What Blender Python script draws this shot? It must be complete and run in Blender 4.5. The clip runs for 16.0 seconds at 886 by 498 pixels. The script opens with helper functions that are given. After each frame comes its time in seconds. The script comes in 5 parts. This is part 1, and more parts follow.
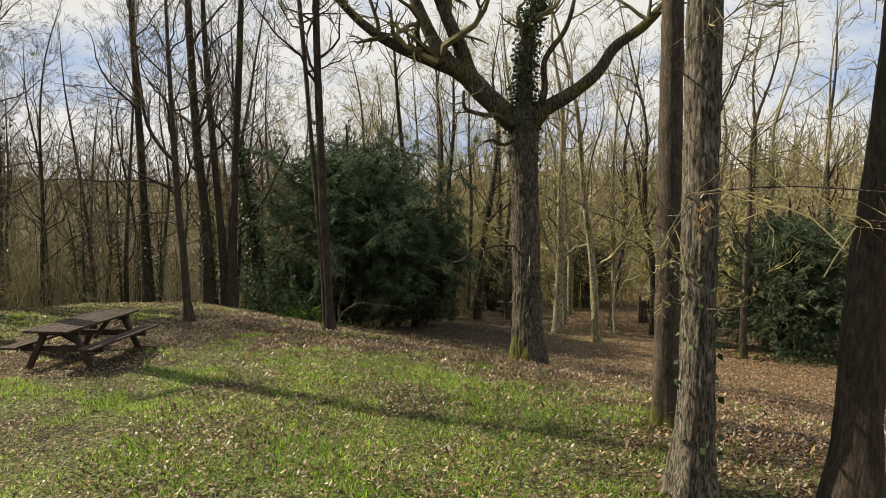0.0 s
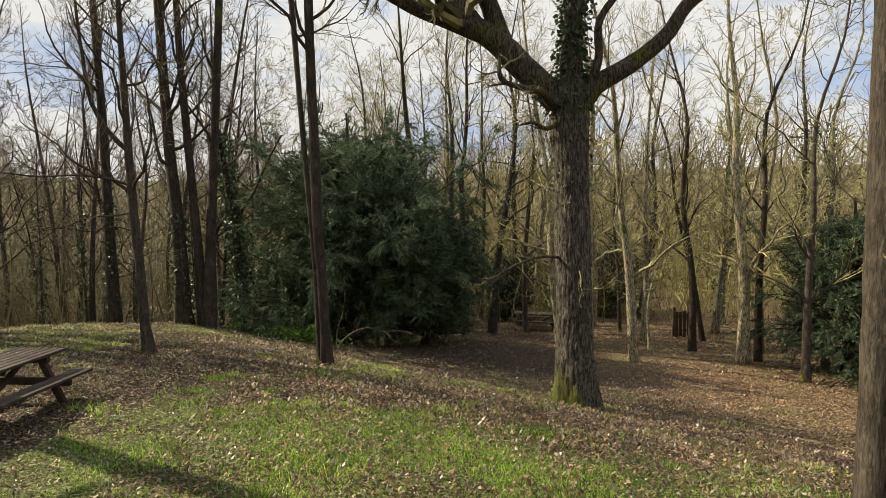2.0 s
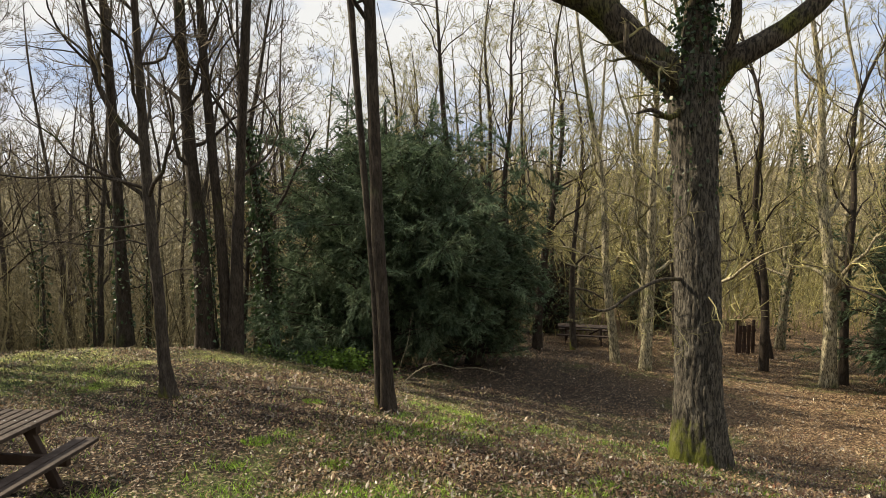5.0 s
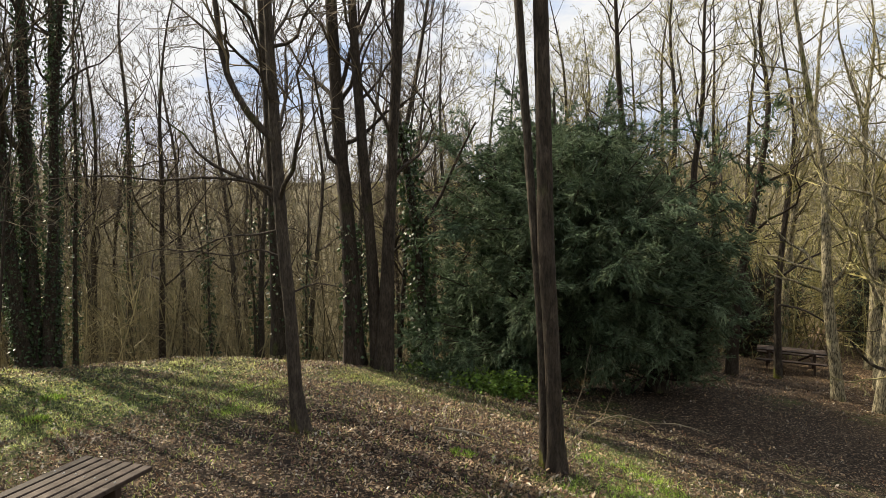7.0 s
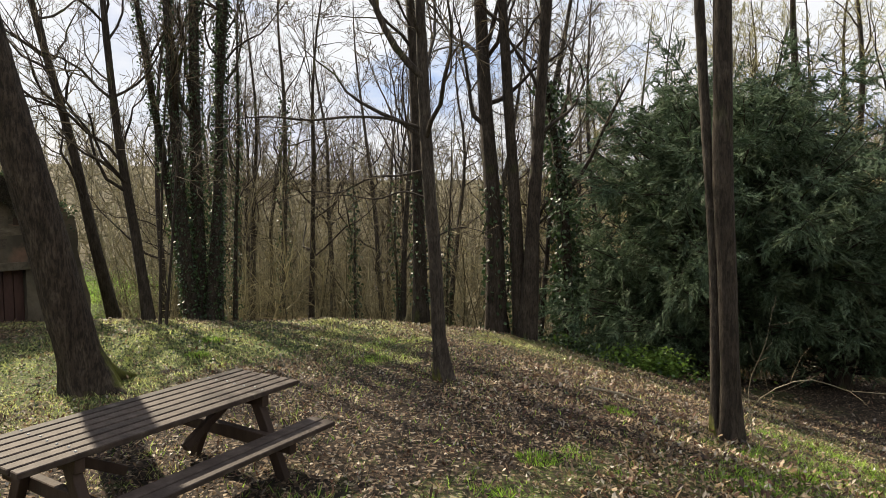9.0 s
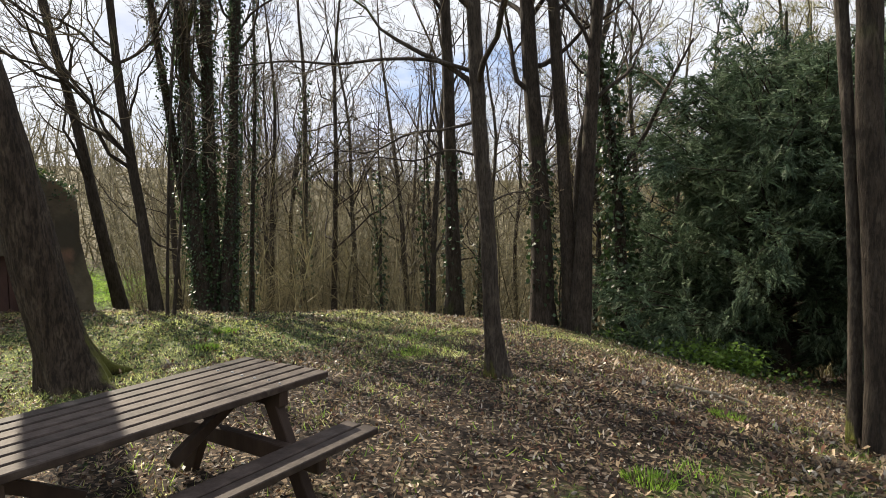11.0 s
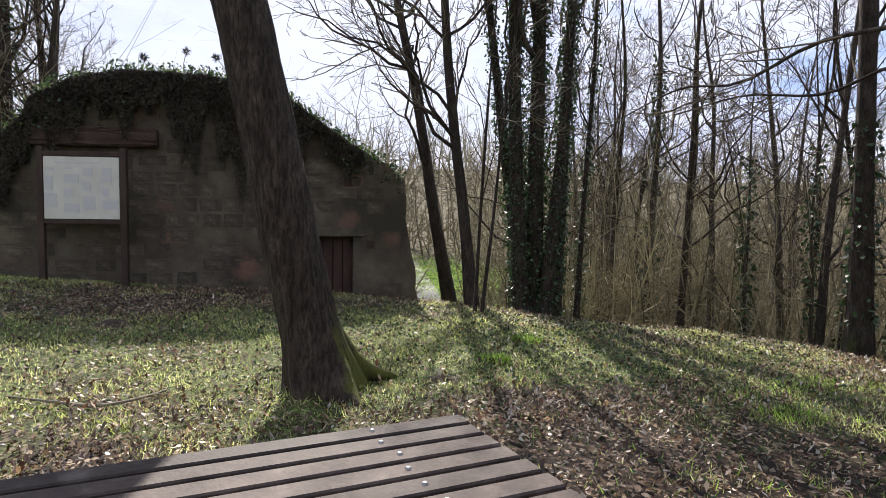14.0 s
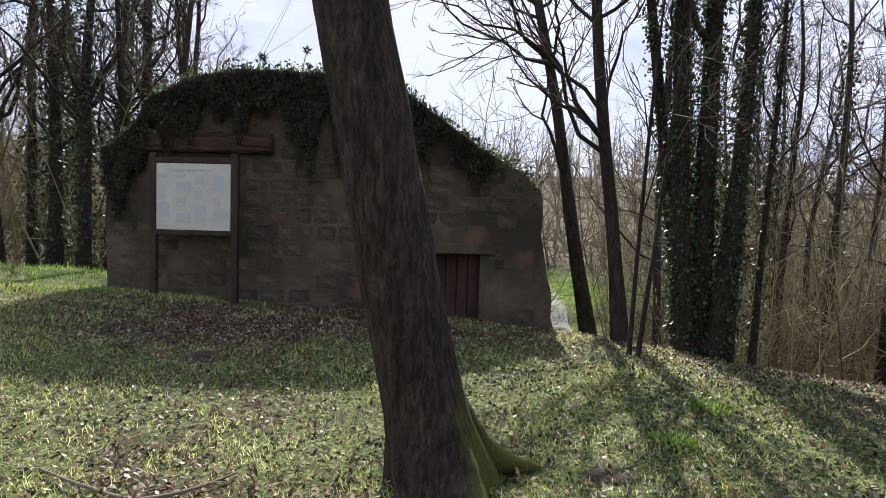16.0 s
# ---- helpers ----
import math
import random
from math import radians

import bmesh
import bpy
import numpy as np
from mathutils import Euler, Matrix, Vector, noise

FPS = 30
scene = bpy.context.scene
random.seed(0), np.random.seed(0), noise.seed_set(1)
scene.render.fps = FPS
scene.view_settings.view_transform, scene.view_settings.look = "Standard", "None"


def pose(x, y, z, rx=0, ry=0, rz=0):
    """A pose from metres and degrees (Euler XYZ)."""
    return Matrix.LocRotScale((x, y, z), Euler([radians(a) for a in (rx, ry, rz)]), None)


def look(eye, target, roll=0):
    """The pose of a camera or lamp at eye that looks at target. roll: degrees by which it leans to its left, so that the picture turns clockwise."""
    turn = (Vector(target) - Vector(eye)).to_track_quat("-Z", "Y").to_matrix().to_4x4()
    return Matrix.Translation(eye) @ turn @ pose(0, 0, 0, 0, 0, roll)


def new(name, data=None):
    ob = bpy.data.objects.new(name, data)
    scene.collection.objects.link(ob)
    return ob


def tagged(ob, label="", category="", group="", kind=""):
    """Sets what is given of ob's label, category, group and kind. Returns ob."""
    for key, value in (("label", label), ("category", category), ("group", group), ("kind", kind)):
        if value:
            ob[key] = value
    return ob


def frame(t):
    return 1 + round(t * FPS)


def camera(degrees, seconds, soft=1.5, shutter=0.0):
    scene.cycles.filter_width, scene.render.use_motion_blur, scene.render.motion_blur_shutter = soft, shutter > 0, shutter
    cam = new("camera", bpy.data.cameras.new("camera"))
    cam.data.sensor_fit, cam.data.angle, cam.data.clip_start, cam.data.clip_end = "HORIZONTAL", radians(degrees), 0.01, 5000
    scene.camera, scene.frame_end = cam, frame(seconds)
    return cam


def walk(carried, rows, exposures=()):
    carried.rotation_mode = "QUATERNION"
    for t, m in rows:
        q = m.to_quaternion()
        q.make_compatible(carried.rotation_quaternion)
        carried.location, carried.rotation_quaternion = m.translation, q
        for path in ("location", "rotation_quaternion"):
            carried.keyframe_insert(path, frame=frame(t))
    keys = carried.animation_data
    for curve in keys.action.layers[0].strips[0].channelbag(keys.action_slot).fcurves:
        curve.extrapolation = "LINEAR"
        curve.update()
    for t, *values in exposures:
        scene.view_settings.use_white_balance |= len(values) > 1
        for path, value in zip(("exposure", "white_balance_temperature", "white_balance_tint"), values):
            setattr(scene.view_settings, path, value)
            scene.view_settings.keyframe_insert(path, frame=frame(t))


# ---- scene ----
cam = camera(70.0, 16.0, soft=0.6)
PATH = [
    (0, (0.987, -0.912, 3.469), (0.898, 1.081, 3.327), 0.2),
    (0.5, (0.916, 0.141, 3.467), (0.824, 2.134, 3.324), 0.1),
    (1, (0.763, 1.06, 3.481), (0.671, 3.053, 3.338), 0.2),
    (1.5, (0.556, 1.889, 3.489), (0.465, 3.882, 3.346), 0.1),
    (2, (0.313, 2.513, 3.472), (0.223, 4.506, 3.33), 0.1),
    (2.5, (0.063, 2.921, 3.513), (-0.026, 4.914, 3.37), 0.2),
    (3, (-0.126, 3.312, 3.544), (-0.217, 5.305, 3.401), 0.1),
    (5.5, (-1.375, 5.641, 3.617), (-1.509, 7.631, 3.473), 0.2),
    (6, (-1.482, 6.344, 3.61), (-1.748, 8.322, 3.469), 0.3),
    (6.5, (-1.57, 6.984, 3.617), (-2.024, 8.927, 3.477), -0.0),
    (7, (-1.602, 7.277, 3.658), (-2.221, 9.174, 3.513), -0.2),
    (7.5, (-1.646, 7.425, 3.467), (-2.343, 9.294, 3.326), -0.2),
    (8, (-1.642, 7.463, 3.276), (-2.477, 9.274, 3.134), -0.1),
    (8.5, (-1.75, 7.576, 3.042), (-2.715, 9.322, 2.898), -0.1),
    (9, (-1.952, 7.677, 2.833), (-2.964, 9.396, 2.689), -0.2),
    (11.5, (-3.346, 9.095, 2.321), (-4.416, 10.78, 2.188), -0.4),
    (12, (-3.623, 9.463, 2.329), (-4.7, 11.143, 2.198), -0.3),
    (12.5, (-3.86, 9.826, 2.211), (-4.949, 11.499, 2.084), -0.3),
    (13, (-4.129, 10.159, 2.118), (-5.383, 11.712, 1.993), -0.3),
    (13.5, (-4.313, 10.465, 2.084), (-5.877, 11.706, 1.957), 0.0),
    (14, (-4.572, 10.691, 2.055), (-6.358, 11.582, 1.926), 0.8),
    (14.5, (-4.943, 10.901, 2.075), (-6.811, 11.604, 1.949), 1.2),
    (15, (-5.353, 11.071, 2.143), (-7.243, 11.715, 2.021), 1.5),
    (15.5, (-5.731, 11.16, 2.165), (-7.643, 11.738, 2.046), 1.7),
    (16, (-6.134, 11.142, 2.167), (-8.059, 11.672, 2.052), 1.6),
]
walk(cam, [(t, look(eye, target, roll)) for t, eye, target, roll in PATH],
     exposures=[(0, 0.76, 6900, 8), (6, 0.92, 6700, 9), (9, 0.98, 6450, 10), (12.5, 1.04, 6000, 12), (14, 1.06, 5700, 17), (16, 0.96, 5600, 19)])

# ---- sky and sun ----
SUN_AZ, SUN_EL = math.atan2(0.265, -0.964), radians(38.5)
sun_way = Vector((math.cos(SUN_AZ) * math.cos(SUN_EL), math.sin(SUN_AZ) * math.cos(SUN_EL), math.sin(SUN_EL)))
sun = new("sun", bpy.data.lights.new("sun", "SUN"))
sun.data.energy, sun.data.angle, sun.data.color = 5.0, radians(0.6), (1.0, 0.87, 0.66)
sun.matrix_world = look(sun_way * 60, (0, 0, 0))

world = bpy.data.worlds.new("spring_sky")
scene.world = world
world.use_nodes = True
wn, wl = world.node_tree.nodes, world.node_tree.links
wn.clear()
sky = wn.new("ShaderNodeTexSky")
sky.sky_type, sky.sun_disc, sky.sun_elevation, sky.sun_rotation = "NISHITA", False, SUN_EL, math.pi / 2 - SUN_AZ
sky.dust_density = 1.5
coords = wn.new("ShaderNodeTexCoord")
stretch = wn.new("ShaderNodeMapping")
stretch.inputs["Scale"].default_value = (1.0, 1.0, 2.6)
cloud = wn.new("ShaderNodeTexNoise")
cloud.inputs["Scale"].default_value, cloud.inputs["Detail"].default_value, cloud.inputs["Roughness"].default_value = 2.6, 7, 0.6
cover = wn.new("ShaderNodeMapRange")
cover.inputs["From Min"].default_value, cover.inputs["From Max"].default_value = 0.35, 0.50
cover.inputs["To Min"].default_value, cover.inputs["To Max"].default_value = 0.0, 1.0
blend = wn.new("ShaderNodeMixRGB")
veil = wn.new("ShaderNodeMixRGB")
veil.blend_type = "ADD"
veil.inputs["Color1"].default_value = (14.9, 15.0, 15.2, 1)
veil.inputs["Fac"].default_value = 0.03
air = wn.new("ShaderNodeBackground")
air.inputs["Strength"].default_value = 0.0325
wout = wn.new("ShaderNodeOutputWorld")
wl.new(coords.outputs["Generated"], stretch.inputs["Vector"])
wl.new(stretch.outputs["Vector"], cloud.inputs["Vector"])
wl.new(cloud.outputs["Fac"], cover.inputs["Value"])
wl.new(cover.outputs["Result"], blend.inputs["Fac"])
clear = wn.new("ShaderNodeVectorMath")
clear.operation = "SCALE"
clear.inputs["Scale"].default_value = 1.3
wl.new(sky.outputs["Color"], clear.inputs[0])
haze = wn.new("ShaderNodeMixRGB")
haze.blend_type = "LIGHTEN"
haze.inputs["Fac"].default_value, haze.inputs["Color2"].default_value = 1.0, (7.4, 9.8, 14.4, 1)
wl.new(clear.outputs["Vector"], haze.inputs["Color1"])
wl.new(haze.outputs["Color"], blend.inputs["Color1"])
wl.new(sky.outputs["Color"], veil.inputs["Color2"])
wl.new(veil.outputs["Color"], blend.inputs["Color2"])
wl.new(blend.outputs["Color"], air.inputs["Color"])
wl.new(air.outputs["Background"], wout.inputs["Surface"])


# ---- materials ----
def surface(name, colors, scale=4.0, detail=6.0, stretch_z=1.0, rough=0.85, bump=0.4, bump_scale=None, spots=None, per="none", through_light=0.0, distance=0.02, vor=0.0, gloss=0.3, moss=None, vary=(0.45, 1.6)):
    """Colours over two scales of noise with relief. spots: (colour, scale, threshold) of a second layer. per: island or object variation."""
    m = bpy.data.materials.new(name)
    m.use_nodes = True
    n, l = m.node_tree.nodes, m.node_tree.links
    b = n["Principled BSDF"]
    tc = n.new("ShaderNodeTexCoord")
    mp = n.new("ShaderNodeMapping")
    mp.inputs["Scale"].default_value = (1, 1, stretch_z)
    l.new(tc.outputs["Object"], mp.inputs["Vector"])
    t = n.new("ShaderNodeTexNoise")
    t.inputs["Scale"].default_value, t.inputs["Detail"].default_value, t.inputs["Roughness"].default_value = scale, detail, 0.65
    l.new(mp.outputs["Vector"], t.inputs["Vector"])
    r = n.new("ShaderNodeValToRGB")
    r.color_ramp.elements.remove(r.color_ramp.elements[1])
    for i, c in enumerate(colors):
        p = 0.30 + 0.40 * i / max(1, len(colors) - 1)
        e = r.color_ramp.elements[0] if i == 0 else r.color_ramp.elements.new(p)
        e.position, e.color = p, (*c, 1)
    l.new(t.outputs["Fac"], r.inputs["Fac"])
    out = r.outputs["Color"]
    if spots:
        for c, sc, th in spots:
            s = n.new("ShaderNodeTexNoise")
            s.inputs["Scale"].default_value, s.inputs["Detail"].default_value = sc, 5
            l.new(tc.outputs["Object"], s.inputs["Vector"])
            k = n.new("ShaderNodeMapRange")
            k.inputs["From Min"].default_value, k.inputs["From Max"].default_value = th, th + 0.12
            l.new(s.outputs["Fac"], k.inputs["Value"])
            x = n.new("ShaderNodeMixRGB")
            x.inputs["Color2"].default_value = (*c, 1)
            l.new(k.outputs["Result"], x.inputs["Fac"])
            l.new(out, x.inputs["Color1"])
            out = x.outputs["Color"]
    if per != "none":
        src = n.new("ShaderNodeNewGeometry").outputs["Random Per Island"] if per == "island" else n.new("ShaderNodeObjectInfo").outputs["Random"]
        h = n.new("ShaderNodeHueSaturation")
        k = n.new("ShaderNodeMapRange")
        k.inputs["To Min"].default_value, k.inputs["To Max"].default_value = vary
        l.new(src, k.inputs["Value"])
        l.new(k.outputs["Result"], h.inputs["Value"])
        l.new(out, h.inputs["Color"])
        out = h.outputs["Color"]
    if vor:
        # upright ridges; the dark furrow colour is crevice tone plus painted-in shade
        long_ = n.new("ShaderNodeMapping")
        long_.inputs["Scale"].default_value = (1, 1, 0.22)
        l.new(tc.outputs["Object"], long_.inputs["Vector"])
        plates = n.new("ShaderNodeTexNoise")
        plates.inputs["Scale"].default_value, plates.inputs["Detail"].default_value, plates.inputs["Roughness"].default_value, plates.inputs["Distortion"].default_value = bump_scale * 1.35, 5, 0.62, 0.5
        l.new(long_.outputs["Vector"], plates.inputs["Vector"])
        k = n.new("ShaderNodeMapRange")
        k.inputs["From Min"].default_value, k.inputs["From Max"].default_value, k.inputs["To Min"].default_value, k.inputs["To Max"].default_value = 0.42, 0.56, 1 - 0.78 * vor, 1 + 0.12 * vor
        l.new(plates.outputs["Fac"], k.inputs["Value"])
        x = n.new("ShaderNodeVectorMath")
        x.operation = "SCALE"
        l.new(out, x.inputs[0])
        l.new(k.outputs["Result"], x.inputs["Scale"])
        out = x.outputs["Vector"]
    if moss:
        # a coat of moss on the foot: height it reaches, colour, lean of the side it grows on
        top, mcol, side = moss
        xyz = n.new("ShaderNodeSeparateXYZ")
        l.new(tc.outputs["Object"], xyz.inputs["Vector"])
        up_ = n.new("ShaderNodeMapRange")
        up_.inputs["From Min"].default_value, up_.inputs["From Max"].default_value, up_.inputs["To Min"].default_value, up_.inputs["To Max"].default_value = 0.0, top, 0.74, 0.0
        l.new(xyz.outputs["Z"], up_.inputs["Value"])
        grow_ = n.new("ShaderNodeTexNoise")
        grow_.inputs["Scale"].default_value, grow_.inputs["Detail"].default_value, grow_.inputs["Roughness"].default_value = 5.0, 10, 0.75
        l.new(tc.outputs["Object"], grow_.inputs["Vector"])
        face = n.new("ShaderNodeVectorMath")
        face.operation = "DOT_PRODUCT"
        face.inputs[1].default_value = side
        l.new(tc.outputs["Normal"], face.inputs[0])
        a1, a2 = n.new("ShaderNodeMath"), n.new("ShaderNodeMath")
        l.new(up_.outputs["Result"], a1.inputs[0])
        l.new(grow_.outputs["Fac"], a1.inputs[1])
        l.new(a1.outputs["Value"], a2.inputs[0])
        l.new(face.outputs["Value"], a2.inputs[1])
        k = n.new("ShaderNodeMapRange")
        k.inputs["From Min"].default_value, k.inputs["From Max"].default_value = 1.12, 1.36
        l.new(a2.outputs["Value"], k.inputs["Value"])
        x = n.new("ShaderNodeMixRGB")
        x.inputs["Color2"].default_value = (*mcol, 1)
        l.new(k.outputs["Result"], x.inputs["Fac"])
        l.new(out, x.inputs["Color1"])
        out = x.outputs["Color"]
    l.new(out, b.inputs["Base Color"])
    b.inputs["Roughness"].default_value = rough
    b.inputs["Specular IOR Level"].default_value = gloss
    if bump:
        if vor:
            f = plates
        else:
            f = n.new("ShaderNodeTexNoise")
            f.inputs["Scale"].default_value, f.inputs["Detail"].default_value = bump_scale or scale * 3, 6
            l.new(mp.outputs["Vector"], f.inputs["Vector"])
        bp = n.new("ShaderNodeBump")
        bp.inputs["Strength"].default_value, bp.inputs["Distance"].default_value = bump, distance
        l.new(f.outputs["Fac"], bp.inputs["Height"])
        l.new(bp.outputs["Normal"], b.inputs["Normal"])
    if through_light:
        tr = n.new("ShaderNodeBsdfTranslucent")
        mx = n.new("ShaderNodeMixShader")
        mx.inputs["Fac"].default_value = through_light
        l.new(out, tr.inputs["Color"])
        l.new(b.outputs["BSDF"], mx.inputs[1])
        l.new(tr.outputs["BSDF"], mx.inputs[2])
        l.new(mx.outputs["Shader"], n["Material Output"].inputs["Surface"])
    return m


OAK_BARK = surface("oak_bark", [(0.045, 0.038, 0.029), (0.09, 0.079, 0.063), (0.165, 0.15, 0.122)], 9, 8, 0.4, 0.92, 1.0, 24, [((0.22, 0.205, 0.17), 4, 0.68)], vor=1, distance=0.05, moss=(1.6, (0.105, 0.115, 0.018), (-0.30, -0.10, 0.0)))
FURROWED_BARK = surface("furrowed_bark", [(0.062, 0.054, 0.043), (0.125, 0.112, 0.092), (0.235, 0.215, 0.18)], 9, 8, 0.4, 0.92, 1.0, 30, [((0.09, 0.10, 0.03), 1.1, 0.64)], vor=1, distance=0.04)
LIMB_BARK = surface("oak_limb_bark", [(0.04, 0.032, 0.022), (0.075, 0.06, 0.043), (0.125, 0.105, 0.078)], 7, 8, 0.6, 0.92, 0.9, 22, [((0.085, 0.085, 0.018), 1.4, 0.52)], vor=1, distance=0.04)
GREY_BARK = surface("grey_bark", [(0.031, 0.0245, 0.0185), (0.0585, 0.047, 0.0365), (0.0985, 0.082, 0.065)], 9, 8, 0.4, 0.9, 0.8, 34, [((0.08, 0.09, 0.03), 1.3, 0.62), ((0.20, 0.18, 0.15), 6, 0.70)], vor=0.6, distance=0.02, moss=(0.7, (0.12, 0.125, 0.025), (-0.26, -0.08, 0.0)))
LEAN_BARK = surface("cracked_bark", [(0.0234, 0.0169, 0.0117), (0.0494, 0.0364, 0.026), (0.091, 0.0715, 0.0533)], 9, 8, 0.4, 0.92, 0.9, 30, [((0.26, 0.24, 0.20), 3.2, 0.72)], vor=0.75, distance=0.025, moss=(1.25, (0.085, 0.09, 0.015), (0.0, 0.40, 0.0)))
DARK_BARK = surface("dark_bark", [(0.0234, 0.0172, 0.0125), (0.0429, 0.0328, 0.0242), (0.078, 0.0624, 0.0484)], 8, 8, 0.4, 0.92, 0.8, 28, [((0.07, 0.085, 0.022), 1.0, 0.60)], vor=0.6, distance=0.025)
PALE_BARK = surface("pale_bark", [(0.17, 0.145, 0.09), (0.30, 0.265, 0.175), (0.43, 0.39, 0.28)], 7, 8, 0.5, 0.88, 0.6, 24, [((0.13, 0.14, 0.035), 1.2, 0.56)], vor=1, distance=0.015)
TWIG = surface("twig_bark", [(0.06, 0.048, 0.032), (0.125, 0.10, 0.067), (0.21, 0.173, 0.115)], 3, 4, 1, 0.85, 0, per="island")
MOSSY_TWIG = surface("mossy_twig_bark", [(0.085, 0.078, 0.036), (0.145, 0.133, 0.062), (0.20, 0.18, 0.10)], 3, 4, 1, 0.85, 0, per="island")
OLIVE_TWIG = surface("olive_twig_bark", [(0.15, 0.134, 0.056), (0.27, 0.245, 0.105), (0.40, 0.363, 0.17)], 0.5, 4, 1, 0.85, 0, per="island", vary=(0.3, 1.8))
THICKET = surface("thicket_bark", [(0.085, 0.072, 0.04), (0.18, 0.155, 0.087), (0.33, 0.288, 0.16)], 0.5, 4, 1, 0.85, 0, per="island", vary=(0.3, 1.9))
FAR_WOOD = surface("far_wood_bark", [(0.125, 0.108, 0.066), (0.215, 0.187, 0.116), (0.33, 0.29, 0.18)], 0.1, 4, 1, 0.9, 0, per="island", vary=(0.35, 1.8))
YEW = surface("yew_foliage", [(0.043, 0.070, 0.040), (0.086, 0.125, 0.070), (0.175, 0.22, 0.135)], 1.6, 5, 1, 0.62, 0, per="island", through_light=0.2, gloss=0.18)
IVY = surface("ivy_leaf", [(0.017, 0.034, 0.013), (0.032, 0.06, 0.02), (0.065, 0.105, 0.033)], 3, 4, 1, 0.46, 0, per="island", through_light=0.2, gloss=0.5)
GREEN_LEAF = surface("green_leaf", [(0.07, 0.13, 0.02), (0.12, 0.20, 0.035), (0.18, 0.26, 0.06)], 3, 4, 1, 0.5, 0, per="island", through_light=0.4)
TURF = surface("turf_blade", [(0.04, 0.07, 0.016), (0.075, 0.115, 0.026), (0.14, 0.18, 0.055)], 1.5, 4, 1, 0.5, 0, per="island", through_light=0.35, gloss=0.3)
MOSS = surface("moss", [(0.06, 0.075, 0.012), (0.13, 0.145, 0.025), (0.19, 0.19, 0.04)], 14, 6, 1, 0.95, 0.8, 60, per="island")
LITTER = surface("dead_leaf", [(0.062, 0.038, 0.021), (0.175, 0.121, 0.066), (0.34, 0.262, 0.162)], 1.5, 5, 1, 0.45, 0, per="island", through_light=0.3, gloss=0.5, vary=(0.25, 2.2))
PALE_LITTER = surface("bleached_leaf", [(0.16, 0.135, 0.105), (0.30, 0.265, 0.215), (0.50, 0.46, 0.39)], 1.5, 5, 1, 0.4, 0, per="island", through_light=0.25, gloss=0.5, vary=(0.5, 1.6))
RED_LITTER = surface("rotting_leaf", [(0.03, 0.016, 0.01), (0.075, 0.036, 0.02), (0.15, 0.07, 0.038)], 1.5, 5, 1, 0.5, 0, per="island", through_light=0.2, gloss=0.4, vary=(0.4, 1.8))
GRASS = surface("grass_blade", [(0.18, 0.21, 0.055), (0.37, 0.405, 0.13), (0.60, 0.61, 0.28)], 0.8, 5, 1, 0.28, 0, per="island", through_light=0.5, gloss=1.0, vary=(0.15, 2.4))
LUSH_GRASS = surface("lush_grass_blade", [(0.09, 0.175, 0.02), (0.185, 0.30, 0.04), (0.33, 0.43, 0.10)], 0.8, 5, 1, 0.4, 0, per="island", through_light=0.5, gloss=0.55, vary=(0.2, 2.2))
SHED_STONE = surface("shed_stone", [(0.057, 0.044, 0.032), (0.095, 0.079, 0.056), (0.145, 0.125, 0.088)], 1.6, 8, 1, 0.93, 0.7, 9, [((0.05, 0.043, 0.03), 0.7, 0.52), ((0.16, 0.095, 0.065), 1.3, 0.58)], distance=0.04)
STONE_BLOCK = surface("stone_block", [(0.054, 0.042, 0.031), (0.09, 0.075, 0.053), (0.14, 0.12, 0.086)], 2.8, 8, 1, 0.93, 0.7, 9, [((0.05, 0.043, 0.03), 1.1, 0.54)], per="object", distance=0.05, vary=(0.78, 1.25))
BEAM = surface("rusty_beam", [(0.038, 0.024, 0.018), (0.058, 0.036, 0.027), (0.08, 0.052, 0.039)], 5, 7, 1, 0.92, 0.7, 25)
DEAD_IVY = surface("dead_ivy", [(0.024, 0.020, 0.014), (0.046, 0.039, 0.027), (0.08, 0.07, 0.047)], 3, 5, 1, 0.8, 0, per="island")
DEAD_WOOD = surface("dead_wood", [(0.10, 0.085, 0.06), (0.19, 0.165, 0.12), (0.30, 0.265, 0.20)], 16, 6, 1, 0.85, 0.4, 60)
EARTH = surface("bare_earth", [(0.018, 0.013, 0.009), (0.038, 0.028, 0.02), (0.075, 0.058, 0.04)], 5, 8, 1, 0.95, 0.7, 20)
TABLE_WOOD = surface("table_wood", [(0.022, 0.0145, 0.0115), (0.041, 0.029, 0.0235), (0.072, 0.055, 0.046)], 9, 8, 1, 0.72, 0.5, 45, [((0.14, 0.115, 0.098), 4, 0.64)], per="object", distance=0.006, vary=(0.7, 1.35))
FRAME_WOOD = surface("dark_stained_wood", [(0.0263, 0.0165, 0.012), (0.045, 0.0285, 0.021), (0.0675, 0.045, 0.0338)], 5, 6, 0.3, 0.75, 0.3, 25)
PANEL = surface("sign_paper", [(0.5184, 0.513, 0.4435), (0.5875, 0.5814, 0.5069), (0.6394, 0.6327, 0.5623)], 4, 5, 1, 0.35, 0.05, 20)
INK = surface("faded_ink", [(0.495, 0.504, 0.486), (0.549, 0.549, 0.531)], 8, 4, 1, 0.5, 0)
DOOR_PAINT = surface("door_paint", [(0.03, 0.015, 0.012), (0.048, 0.024, 0.019), (0.075, 0.04, 0.03)], 3, 7, 0.4, 0.7, 0.4, 15)
GRAVEL = surface("path_gravel", [(0.15, 0.145, 0.135), (0.19, 0.185, 0.17), (0.24, 0.23, 0.215)], 8, 6, 1, 0.9, 0.4, 60)
